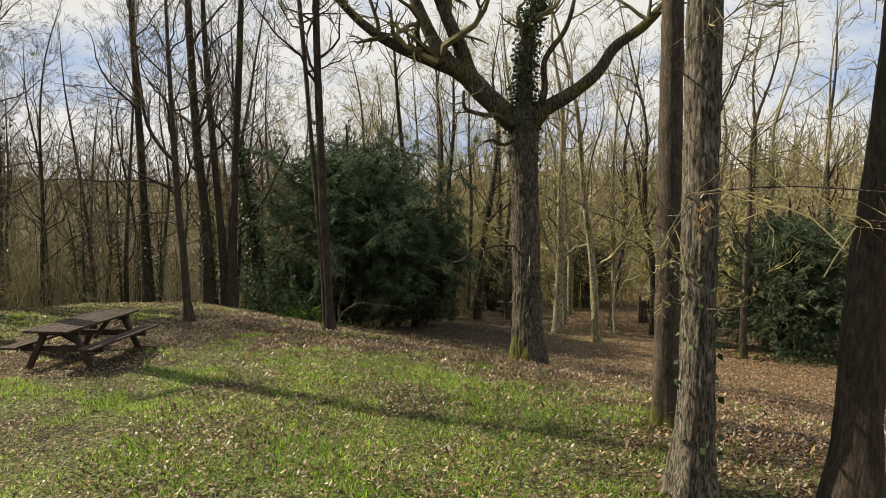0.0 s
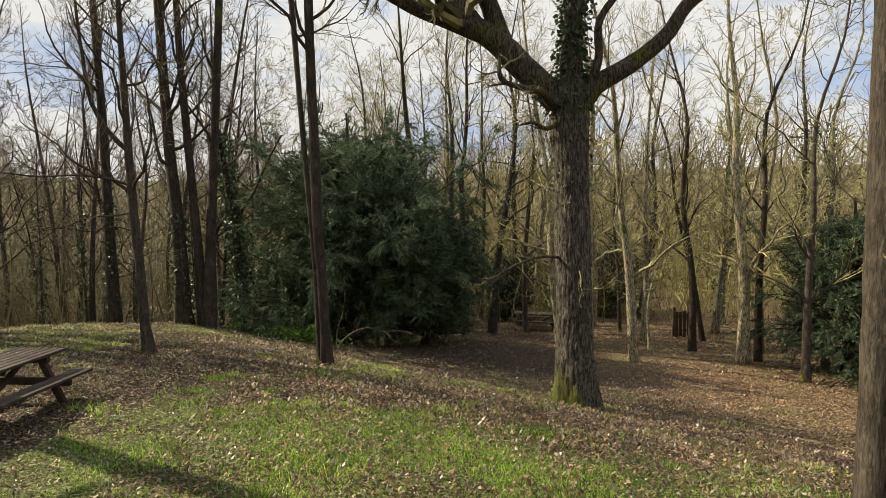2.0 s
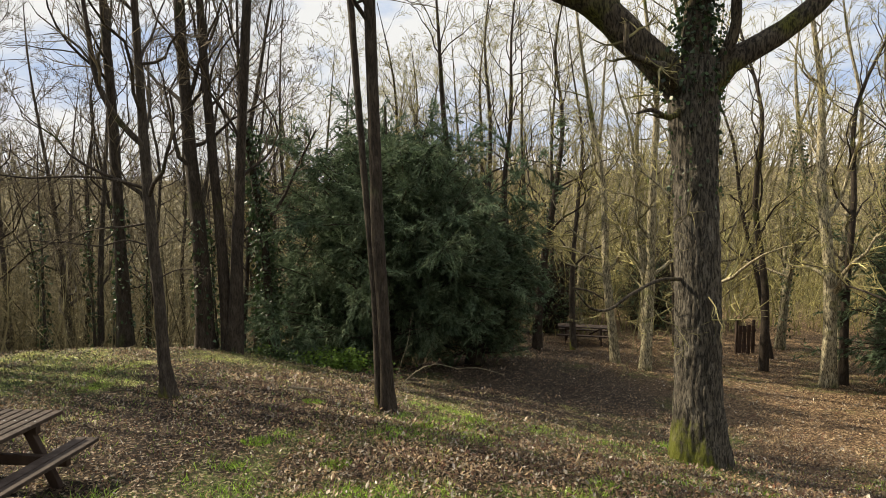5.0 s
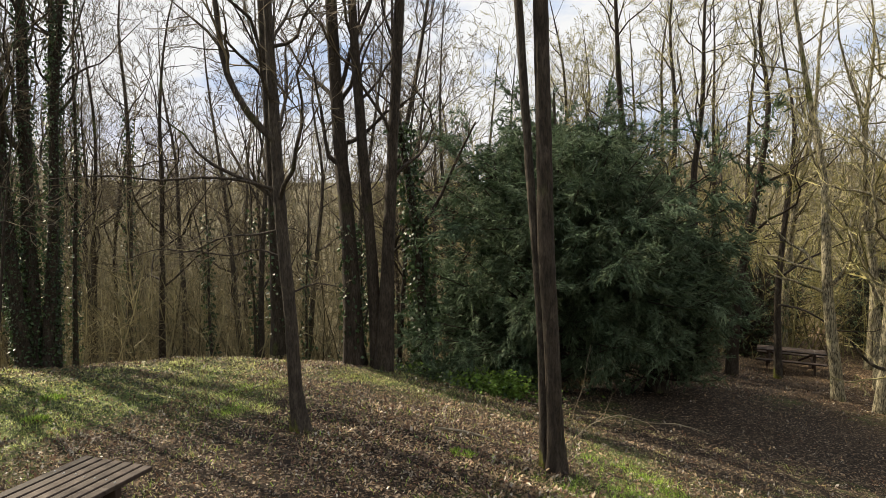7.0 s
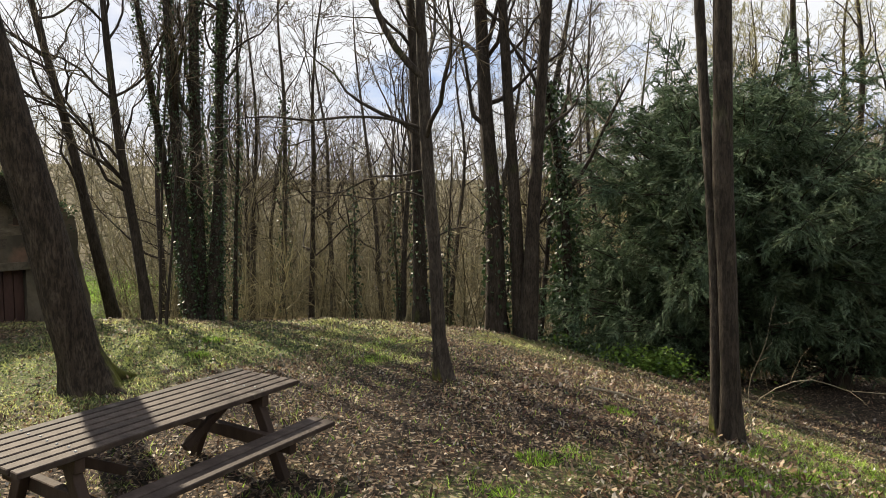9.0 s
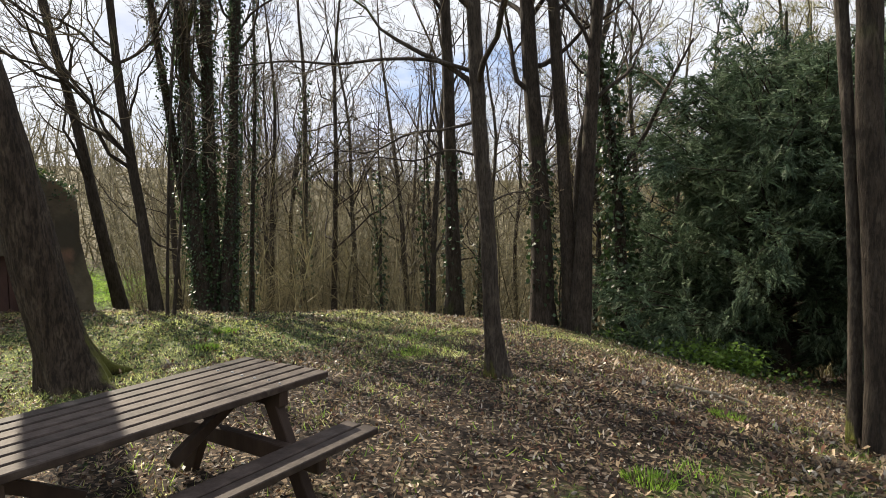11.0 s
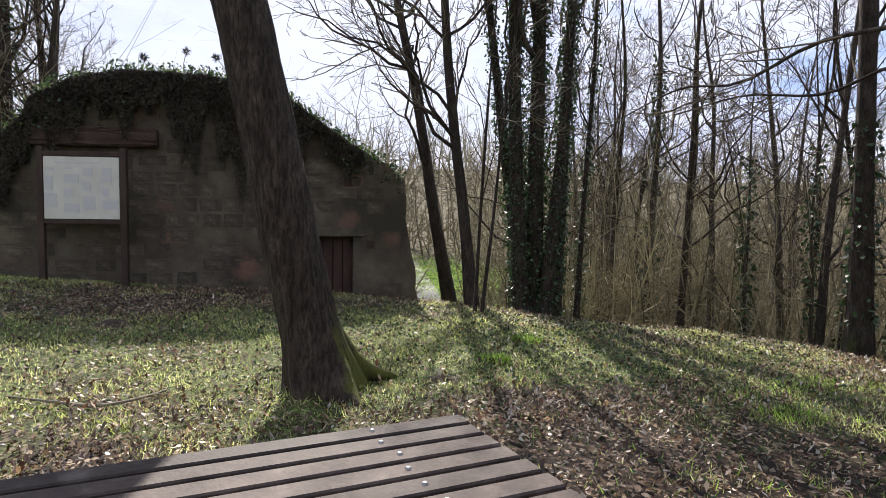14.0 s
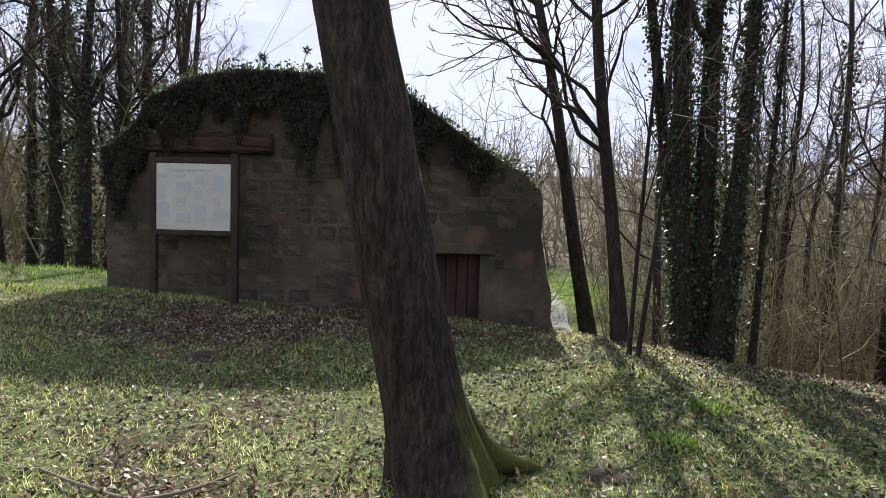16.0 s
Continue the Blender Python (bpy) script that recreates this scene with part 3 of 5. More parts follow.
# the great oak with its spreading limbs
def oak():
    rng = np.random.default_rng(5)
    base, shift = np.array([2.47, 15.77, float(lie(2.47, 15.77))]), np.array([0.07, 0.37, 0.08])
    tree = tagged(holder("oak_tree", base), "large old oak, ridged grey bark, mossy foot, ivy in its fork", "tree", "woodland trees")

    def rel(rows):
        q = np.array(rows, float)
        q[:, :3] += shift - base
        return q
    trunk = rel([(2.42, 15.16, -1.1, 0.48), (2.42, 15.16, -0.75, 0.45), (2.39, 15.2, 0.2, 0.385), (2.34, 15.3, 2.55, 0.36), (2.29, 15.4, 4.2, 0.355), (2.25, 15.43, 5.1, 0.40), (2.28, 15.43, 5.9, 0.34)])
    link_mesh("trunk", *stem(trunk, 190, 110, 5, 0.03, 0.35, 5, 0.030, 24), OAK_BARK, tree)
    main = [
        [(2.25, 15.44, 5.2, 0.34), (1.9, 15.46, 5.62, 0.29), (1.38, 15.49, 6.11, 0.27), (0.51, 15.57, 6.93, 0.25), (-0.08, 15.63, 7.16, 0.20), (-0.96, 15.71, 7.49, 0.15), (-1.86, 15.79, 8.04, 0.12), (-2.6, 15.86, 8.75, 0.10), (-3.6, 15.9, 9.9, 0.05)],
        [(0.42, 15.58, 6.9, 0.22), (-0.07, 15.63, 7.6, 0.18), (-0.36, 15.65, 8.18, 0.16), (-0.62, 15.68, 8.8, 0.14), (-0.9, 15.5, 10.5, 0.06)],
        [(0.9, 15.55, 6.55, 0.24), (0.62, 15.57, 7.43, 0.19), (0.3, 15.59, 8.15, 0.17), (0.02, 15.62, 8.8, 0.15), (-0.2, 15.3, 11.0, 0.06)],
        [(2.3, 15.43, 5.3, 0.30), (2.26, 15.41, 6.65, 0.21), (2.36, 15.4, 7.77, 0.18), (2.6, 15.38, 8.7, 0.15), (2.8, 15.3, 11.0, 0.07)],
        [(2.35, 15.40, 5.35, 0.28), (2.75, 15.36, 5.8, 0.21), (3.37, 15.31, 6.16, 0.18), (4.14, 15.24, 6.79, 0.15), (4.48, 15.21, 7.33, 0.135), (5.15, 15.15, 7.81, 0.12), (5.75, 15.09, 8.44, 0.10), (6.8, 15.0, 10.0, 0.05)],
        [(2.55, 15.38, 5.6, 0.13), (2.75, 15.1, 6.3, 0.09), (2.7, 14.9, 6.9, 0.08), (3.2, 14.7, 7.7, 0.06), (3.5, 14.6, 9.0, 0.03)],
        [(1.9, 15.3, 5.4, 0.09), (1.5, 14.4, 5.55, 0.07), (1.1, 13.8, 5.5, 0.055), (0.75, 13.6, 5.62, 0.045), (0.72, 13.55, 6.0, 0.03)],
        [(2.1, 15.2, 2.3, 0.035), (1.6, 14.7, 2.35, 0.028), (1.0, 14.1, 2.2, 0.024), (0.55, 13.8, 2.0, 0.02), (0.3, 13.6, 2.08, 0.014), (0.1, 13.5, 2.3, 0.008)],
        [(2.05, 15.3, 5.1, 0.06), (1.7, 15.0, 4.9, 0.045), (1.45, 14.9, 5.0, 0.035), (1.2, 14.8, 4.95, 0.02)],
    ]
    fine = []
    for i, rows in enumerate(main):
        q = rel(rows)
        link_mesh("limb", *stem(q, 34, 16 if i < 5 else 8, 20 + i, 0.05, 0.0), LIMB_BARK, tree)
        line = spline(q, 16)
        P, R = line[None, :, :3], line[None, :, 3]
        p, r = fork(rng, P, R, 9 if i < 5 else 4, 0.35, 1.0, (35, 80), 0.32 if i < 5 else 0.4, 0.5, 7, 0.28, 0.05, 0.25)
        fine.append(tubes(p, r, 5))
        for c, ra in ((5, 0.5), (5, 0.5)):
            p, r = fork(rng, p, r, c, 0.2, 1.0, (30, 70), ra, 0.6, 4, 0.3, 0.03, 0.3)
            fine.append(tubes(p, np.maximum(r, 0.004), 3))
    tagged(link_mesh("crown", *merge(*fine), MOSSY_TWIG, tree, "crooked mossy twigs", smooth=False), kind="stuff")
    # low epicormic shoots on the trunk
    P, R = spline(trunk, 16)[None, :, :3], spline(trunk, 16)[None, :, 3]
    p, r = fork(rng, P, R, 16, 0.35, 0.75, (60, 100), 0.20, 0.05, 6, 0.35, -0.02, 0.3)
    p2, r2 = fork(rng, p, r, 6, 0.2, 1.0, (30, 75), 0.45, 0.6, 4, 0.35, 0.0, 0.4)
    tagged(link_mesh("side_growth", *merge(tubes(p, np.maximum(r, 0.007), 4), tubes(p2, np.maximum(r2, 0.004), 3)), MOSSY_TWIG, tree, "thin mossy side shoots", smooth=False), kind="stuff")
    iv = [ivy_leaves(rng, spline(rel(main[3]), 20), 2600, 0.0, 0.75, 0.2, 0.075), ivy_leaves(rng, spline(rel(main[0]), 20), 260, 0.02, 0.12, 0.06, 0.07), ivy_leaves(rng, spline(trunk, 20), 200, 0.66, 0.95, 0.05, 0.065)]
    tagged(link_mesh("ivy", *merge(*iv), IVY, tree, "dark green ivy climbing the middle limb", smooth=False), kind="stuff")


oak()

SPARSE = ((5, 0.55, 6, 4), (5, 0.5, 4, 3), (3, 0.5, 2, 3))
THICK = ((6, 0.5, 6, 4), (5, 0.48, 4, 3), (3, 0.5, 2, 3))
bare_tree("woodland_tree", [(-7.88, 20.02, 0.05, 0.23), (-7.93, 20.0, 2.6, 0.175), (-8.12, 19.92, 5.2, 0.145), (-8.25, 19.85, 8.4, 0.12), (-8.3, 19.8, 17, 0.04)], DARK_BARK,
          "tall dark-barked tree in a clump of three, ivy on its foot", 11, 12, 0.25, 4.6, THICK, thin=0.38, ivy=260, ivy_span=(0.04, 0.2), ivy_thick=0.07, spread=(25, 55), lift=0.2)
bare_tree("woodland_tree", [(-7.34, 20.12, 0.05, 0.16), (-7.43, 20.05, 2.5, 0.12), (-7.57, 19.95, 4.85, 0.11), (-7.7, 19.87, 7.2, 0.095), (-7.9, 19.9, 16, 0.03)], DARK_BARK,
          "slender dark tree in the middle of a clump of three", 12, 9, 0.3, 3.8, THICK, thin=0.36, spread=(20, 50), lift=0.2)
bare_tree("woodland_tree", [(-7.13, 19.98, 0.05, 0.19), (-7.05, 20.08, 2.5, 0.138), (-6.94, 20.13, 4.83, 0.115), (-6.8, 20.18, 7.5, 0.11), (-6.4, 20.3, 16, 0.03)], DARK_BARK,
          "dark tree leaning out of a clump of three", 13, 10, 0.27, 4.2, THICK, thin=0.36, spread=(20, 50), lift=0.2)
bare_tree("woodland_tree", [(-10.75, 21.46, 0.0, 0.2), (-10.78, 21.44, 2.4, 0.15), (-10.84, 21.4, 5.3, 0.135), (-10.95, 21.33, 8.5, 0.10), (-11.0, 21.2, 15, 0.03)], DARK_BARK,
          "dark tree on the rim of the mound, ivy on its foot", 14, 15, 0.18, 4.2, THICK, thin=0.36, ivy=260, ivy_span=(0.03, 0.25), ivy_thick=0.06)
bare_tree("young_tree", [(-6.36, 15.2, 0.34, 0.115), (-6.42, 15.14, 1.1, 0.095), (-6.44, 15.1, 1.9, 0.09), (-6.53, 15.04, 3.4, 0.085), (-6.58, 15.0, 4.9, 0.073), (-6.62, 14.96, 6.4, 0.055), (-6.7, 14.9, 11, 0.02)], GREY_BARK,
          "slender young tree with a slightly bowed trunk on the mound", 15, 20, 0.3, 3.2, ((6, 0.5, 5, 3), (5, 0.5, 4, 3), (3, 0.5, 2, 3)), spread=(35, 70), lift=0.16, thin=0.45, n=110, k=40, furrow=0.012, rows=16, ridge=0.09, flare=0.8,
          extra=[[(-6.53, 15.04, 3.82, 0.026), (-6.9, 14.85, 3.96, 0.022), (-7.5, 14.6, 4.02, 0.019), (-8.0, 14.35, 3.98, 0.016), (-8.5, 14.15, 4.04, 0.013), (-9.3, 13.8, 4.0, 0.007)],
                 [(-6.5, 15.03, 3.3, 0.02), (-6.9, 14.95, 3.22, 0.017), (-7.3, 14.85, 3.2, 0.014), (-7.8, 14.65, 2.98, 0.011), (-8.2, 14.6, 3.02, 0.008), (-8.8, 14.5, 2.85, 0.005)],
                 [(-6.5, 15.04, 2.9, 0.016), (-7.0, 15.1, 3.0, 0.013), (-7.4, 15.12, 2.9, 0.011), (-8.0, 15.0, 2.96, 0.008), (-8.6, 14.9, 2.88, 0.005)],
                 [(-6.54, 15.0, 4.5, 0.055), (-6.75, 14.85, 4.75, 0.05), (-7.05, 14.7, 5.3, 0.045), (-7.2, 14.6, 6.4, 0.035), (-7.3, 14.5, 8.5, 0.015)],
                 [(-6.47, 15.05, 2.35, 0.012), (-6.2, 15.35, 2.5, 0.009), (-5.9, 15.7, 2.4, 0.005)]])
bare_tree("woodland_tree", [(-2.70, 15.45, 0.1, 0.125), (-2.73, 15.44, 0.8, 0.105), (-2.79, 15.44, 1.96, 0.103), (-2.86, 15.42, 3.1, 0.108), (-2.89, 15.42, 4.13, 0.1), (-2.96, 15.42, 6.23, 0.095), (-3.0, 15.4, 16, 0.03)], DARK_BARK,
          "straight reddish-grey tree with a thin second stem beside it", 16, 12, 0.4, 3.0, THICK, spread=(30, 60), n=110, k=40, furrow=0.007, rows=14, ridge=0.08, flare=0.5)
bare_tree("woodland_tree", [(-2.88, 15.56, 0.12, 0.06), (-2.94, 15.53, 1.93, 0.055), (-3.1, 15.5, 4.13, 0.055), (-3.2, 15.46, 5.56, 0.055), (-3.35, 15.45, 7.6, 0.06), (-3.8, 15.5, 12, 0.02)], GREY_BARK,
          "thin pale stem close beside a straight tree", 17, 7, 0.5, 2.6, ((6, 0.5, 5, 3), (5, 0.5, 4, 3)), n=80, k=24, furrow=0.006, rows=10, ridge=0.09, flare=0.8)
bare_tree("leaning_tree", [(-9.72, 12.16, 0.48, 0.29), (-9.75, 12.06, 0.95, 0.24), (-9.79, 11.92, 1.6, 0.237), (-9.83, 11.79, 2.3, 0.228), (-9.9, 11.64, 3.1, 0.222), (-10.0, 11.46, 4.0, 0.216), (-10.2, 11.2, 5.6, 0.2), (-10.6, 10.7, 9, 0.14), (-10.8, 10.5, 14, 0.04)], LEAN_BARK,
          "leaning tree with cracked bark and a mossy root flare", 18, 9, 0.42, 4.5, THICK, n=180, k=80, ridge=0.03, flare=0.45, furrow=0.012, rows=22, spread=(30, 65),
          roots=[[(-9.79, 12.08, 1.25, 0.09), (-9.80, 12.25, 0.92, 0.12), (-9.83, 12.42, 0.70, 0.11), (-9.87, 12.62, 0.57, 0.075), (-9.92, 12.88, 0.49, 0.035)],
                 [(-9.66, 12.1, 1.0, 0.09), (-9.52, 12.18, 0.72, 0.12), (-9.36, 12.24, 0.54, 0.09), (-9.15, 12.3, 0.46, 0.035)]])
bare_tree("woodland_tree", [(-17.6, 17.4, -0.2, 0.17), (-17.8, 17.1, 1.68, 0.13), (-18.0, 16.74, 4.18, 0.108), (-18.26, 16.29, 6.65, 0.085), (-19.0, 15.5, 12.2, 0.02)], DARK_BARK,
          "slim dark tree leaning beside the old shed", 19, 18, 0.22, 3.8, SPARSE, spread=(35, 70))
bare_tree("woodland_tree", [(-14.47, 16.24, 0.25, 0.125), (-14.58, 16.04, 2.27, 0.098), (-14.69, 15.84, 4.18, 0.085), (-14.76, 15.72, 6.0, 0.07), (-14.9, 15.6, 12, 0.02)], DARK_BARK,
          "slim dark tree on the rim of the bank", 20, 16, 0.22, 3.4, SPARSE, spread=(30, 60))
for i, (x, y, lx, ly) in enumerate(((-12.98, 15.45, 0.1, 0.35), (-12.9, 15.52, 0.25, 0.75))):
    bare_tree("young_tree", up_to(x, y, (lx, ly), 7.5, 0.032, 0.06, 50 + i), DARK_BARK, "thin dark sapling on the rim of the bank", 50 + i, 8, 0.2, 2.0, ((5, 0.5, 4, 3), (4, 0.5, 3, 3)), n=16, k=6)
# trees by the start of the walk
bare_tree("woodland_tree", [(3.66, 7.70, 0.44, 0.18), (3.64, 7.7, 1.75, 0.16), (3.63, 7.72, 3.85, 0.155), (3.62, 7.75, 6.2, 0.14), (3.6, 7.8, 16, 0.03)], GREY_BARK,
          "straight grey tree with thin mossy side shoots", 21, 22, 0.12, 1.3, ((5, 0.5, 4, 3), (4, 0.5, 4, 3)), crooked=0.42, n=120, k=48, ridge=0.04, spread=(55, 90), lift=0.02, twig=MOSSY_TWIG, up=0.9, thin=0.06, furrow=0.012, rows=16)
bare_tree("woodland_tree", [(3.25, 5.5, 0.50, 0.235), (3.28, 5.5, 1.3, 0.185), (3.27, 5.52, 3.22, 0.17), (3.25, 5.52, 5.4, 0.17), (3.2, 5.5, 16, 0.03)], FURROWED_BARK,
          "grey tree with deeply furrowed bark and a few ivy leaves", 22, 22, 0.12, 1.3, ((5, 0.5, 4, 3), (4, 0.5, 4, 3)), crooked=0.42, n=170, k=72, ridge=0.04, furrow=0.02, rows=18, thin=0.06, spread=(55, 95), lift=0.0, twig=MOSSY_TWIG, ivy=120, ivy_span=(0.03, 0.17), ivy_thick=0.03, ivy_size=0.065, up=0.9,
          extra=[[(3.2, 5.36, 3.25, 0.012), (2.98, 4.75, 3.46, 0.01), (2.66, 3.78, 3.56, 0.008), (3.1, 3.62, 3.60, 0.007), (3.9, 3.66, 3.56, 0.006), (4.8, 3.8, 3.5, 0.003)],
                 [(2.66, 3.78, 3.56, 0.006), (2.48, 3.72, 3.34, 0.005), (2.36, 3.7, 3.05, 0.004), (2.3, 3.66, 2.8, 0.003)],
                 [(3.14, 5.38, 2.62, 0.009), (2.95, 5.15, 2.52, 0.007), (2.82, 4.98, 2.64, 0.006), (2.7, 4.9, 2.5, 0.004)],
                 [(3.3, 5.34, 2.45, 0.008), (3.42, 5.1, 2.5, 0.006), (3.6, 4.95, 2.66, 0.004)]])
bare_tree("woodland_tree", [(4.66, 5.13, 0.47, 0.26), (4.68, 5.15, 1.3, 0.205), (4.72, 5.17, 2.6, 0.19), (4.84, 5.19, 4.0, 0.165), (4.9, 5.2, 15, 0.03)], DARK_BARK,
          "dark tree with bleached bare shoots on its trunk", 23, 20, 0.12, 1.3, ((5, 0.5, 4, 3), (4, 0.5, 4, 3)), crooked=0.42, n=120, k=48, spread=(50, 90), lift=0.05, twig=MOSSY_TWIG, up=0.9, thin=0.06, furrow=0.015, rows=16)
# the ivy-clad clump on the bank: stems packed at the foot that spread as they rise
IVIED = ((0.04, 0.0, -0.9, 0.3, 15, 0.15, 4600), (0.27, 0.12, 0.0, -0.2, 16, 0.17, 4800), (0.43, -0.1, 1.1, 0.2, 15, 0.13, 3800), (0.70, 0.15, 0.55, 0.3, 15, 0.12, 3200), (0.2, 0.5, -1.9, 0.4, 14, 0.11,  2400), (1.25, 0.5, 0.5, 0.5, 12, 0.06, 1200))
for i, (a, d, la, ld, h, r, leaves_) in enumerate(IVIED):
    x, y = -14.15 + 0.32 * a - 0.945 * d, 17.05 + 0.945 * a + 0.32 * d
    bare_tree("ivy_clad_tree", up_to(x, y, (0.32 * la - 0.945 * ld, 0.945 * la + 0.32 * ld), h, r, 0.10, 30 + i), DARK_BARK, "tall tree wrapped in glossy dark green ivy", 30 + i, 12, 0.26, 3.4, ((5, 0.5, 5, 3), (4, 0.5, 4, 3), (3, 0.5, 2, 3)),
              ivy=leaves_, ivy_size=0.052, ivy_span=(0.0, 0.72), ivy_thick=0.10, spread=(22, 58), lift=0.16)
# stems that stand about the hollow behind the oak and about the yew
STANDING = [
    (10.84, 27.18, (-0.3, 0.5), 17, 0.24, PALE_BARK), (9.7, 29.53, (-0.9, 0.2), 16, 0.17, DARK_BARK), (6.41, 26.14, (-0.6, 0.2), 16, 0.19, PALE_BARK),
    (7.9, 29.4, (0.3, 0.2), 6, 0.07, PALE_BARK), (4.17, 29.67, (-1.0, 0.2), 17, 0.19, PALE_BARK), (5.03, 28.65, (0.3, 0.4), 17, 0.22, PALE_BARK),
    (8.2, 31.5, (0.2, 0.5), 15, 0.16, PALE_BARK), (2.9, 32.2, (-0.2, 0.1), 15, 0.14, GREY_BARK), (1.3, 31.8, (-0.4, 0.3), 16, 0.2, DARK_BARK),
    (0.0, 31.0, (-1.4, 0.4), 16, 0.18, DARK_BARK), (-1.2, 32.6, (-4.0, 0.3), 17, 0.24, DARK_BARK), (-0.6, 34.5, (-0.6, 0.3), 17, 0.2, GREY_BARK),
    (-3.8, 33.5, (-1.2, 0.3), 16, 0.18, DARK_BARK), (12.6, 29.6, (0.6, 0.4), 16, 0.16, PALE_BARK), (14.8, 31.0, (0.2, 0.6), 16, 0.18, GREY_BARK),
    (11.9, 24.6, (0.5, 0.2), 15, 0.15, GREY_BARK), (13.9, 27.0, (-0.4, 0.6), 16, 0.14, PALE_BARK), (17.0, 24.0, (0.7, 0.6), 16, 0.2, GREY_BARK), (11.6, 27.6, (0.3, 0.5), 16, 0.15, DARK_BARK),
    (12.2, 33.6, (0.3, 0.1), 16, 0.2, PALE_BARK), (6.6, 35.2, (-0.2, 0.5), 16, 0.2, PALE_BARK), (3.9, 37.0, (0.5, 0.5), 17, 0.2, PALE_BARK), (9.6, 37.5, (0.4, 0.2), 16, 0.2, GREY_BARK),
    (5.9, 32.0, (0.2, 0.3), 15, 0.13, PALE_BARK), (10.9, 31.6, (-0.3, 0.4), 15, 0.12, DARK_BARK), (16.2, 28.4, (0.3, -0.3), 15, 0.15, PALE_BARK), (18.6, 30.5, (0.3, 0.3), 16, 0.2, GREY_BARK), (13.4, 36.0, (0.2, 0.3), 16, 0.17, PALE_BARK), (7.6, 33.6, (0.3, 0), 14, 0.1, GREY_BARK),
    (-12.9, 23.8, (-0.4, 0.8), 14, 0.11, GREY_BARK), (-9.2, 24.6, (0.4, 0.5), 15, 0.15, DARK_BARK), 
    (-18.7, 24.5, (0.3, 0.6), 15, 0.14, GREY_BARK), (-16.4, 27.8, (0.3, 0.2), 15, 0.13, GREY_BARK), (-15.6, 22.6, (-0.3, 0.2), 13, 0.10, DARK_BARK), (-20.2, 24.4, (0.3, 0), 14, 0.12, DARK_BARK),
    (-9.8, 27.2, (0.4, 0.1), 14, 0.11, DARK_BARK), (-21.8, 22.6, (-0.3, 0.3), 13, 0.10, DARK_BARK), (-8.4, 29.4, (0.2, 0.2), 15, 0.13, GREY_BARK), (-24.2, 26.2, (0.3, 0.3), 13, 0.11, GREY_BARK), (-11.4, 31.2, (0.1, 0.3), 15, 0.12, GREY_BARK), (-20.5, 21.0, (-0.8, -0.2), 14, 0.12, DARK_BARK), (-11.6, 28.0, (0.3, 0.4), 15, 0.14, GREY_BARK),
]
for i, (x, y, lean, h, r, bark) in enumerate(STANDING):
    ivied = i in (8, 12, 14, 16, 19, 31)
    bare_tree("woodland_tree", up_to(x, y, lean, h, r, 0.55 if x > -5 else 0.34, 60 + i), bark, "tall bare woodland tree with ivy on its stem" if ivied else ("tall bare pale-barked woodland tree" if bark is PALE_BARK else "tall bare woodland tree with a narrow crown"), 60 + i, 18, 0.18, 4.0,
              ((5, 0.5, 4, 3), (4, 0.5, 3, 3), (3, 0.5, 2, 3)), n=16, k=8, twig=OLIVE_TWIG if x > -5 else TWIG, thin=0.4, ivy=700 if ivied else 0, ivy_span=(0.05, 0.6), ivy_thick=0.2, spread=(30, 68), lift=0.11)


bare_tree("ivy_clad_tree", [(-6.85, 21.8, -0.45, 0.12), (-6.95, 21.75, 2.4, 0.11), (-7.2, 21.65, 4.4, 0.09), (-7.4, 21.55, 5.8, 0.06), (-7.5, 21.5, 9.5, 0.02)], DARK_BARK,
          "slim tree smothered in ivy beside the yew", 48, 9, 0.3, 3.0, THICK, ivy=2600, ivy_span=(0.0, 0.62), ivy_thick=0.3, spread=(35, 65), lift=0.15,
          extra=[[(-6.95, 21.75, 3.0, 0.05), (-6.5, 21.9, 3.7, 0.045), (-6.1, 22.0, 4.6, 0.035), (-5.6, 22.1, 5.6, 0.02)]])


ROUND = ((-6.6, 31.5, 11, 0.15), (-8.6, 34.0, 13, 0.16), (-4.6, 35.0, 13, 0.16), (-2.4, 37.0, 13, 0.17), (-10.8, 35.5, 13, 0.16), (-6.5, 38.0, 14, 0.17), (0.8, 36.0, 13, 0.15), (-3.0, 32.5, 11, 0.14), (-0.6, 40.0, 14, 0.18), (3.0, 41.0, 14, 0.18), (-9.6, 31.0, 11, 0.13), (-12.6, 36.5, 13, 0.16))
for i, (x, y, h, r) in enumerate(ROUND):
    bare_tree("woodland_tree", up_to(x, y, (0.3 * math.sin(3 * i), 0.2), 1.22 * h, r, 0.36, 200 + i), GREY_BARK, "bushy bare tree with a dense round crown of pale twigs", 200 + i, 25, 0.25, 4.9,
              ((5, 0.52, 4, 3), (5, 0.5, 3, 3), (4, 0.5, 2, 3)), n=16, k=8, twig=OLIVE_TWIG, spread=(38, 78), lift=0.10, thin=0.42, crooked=0.3)


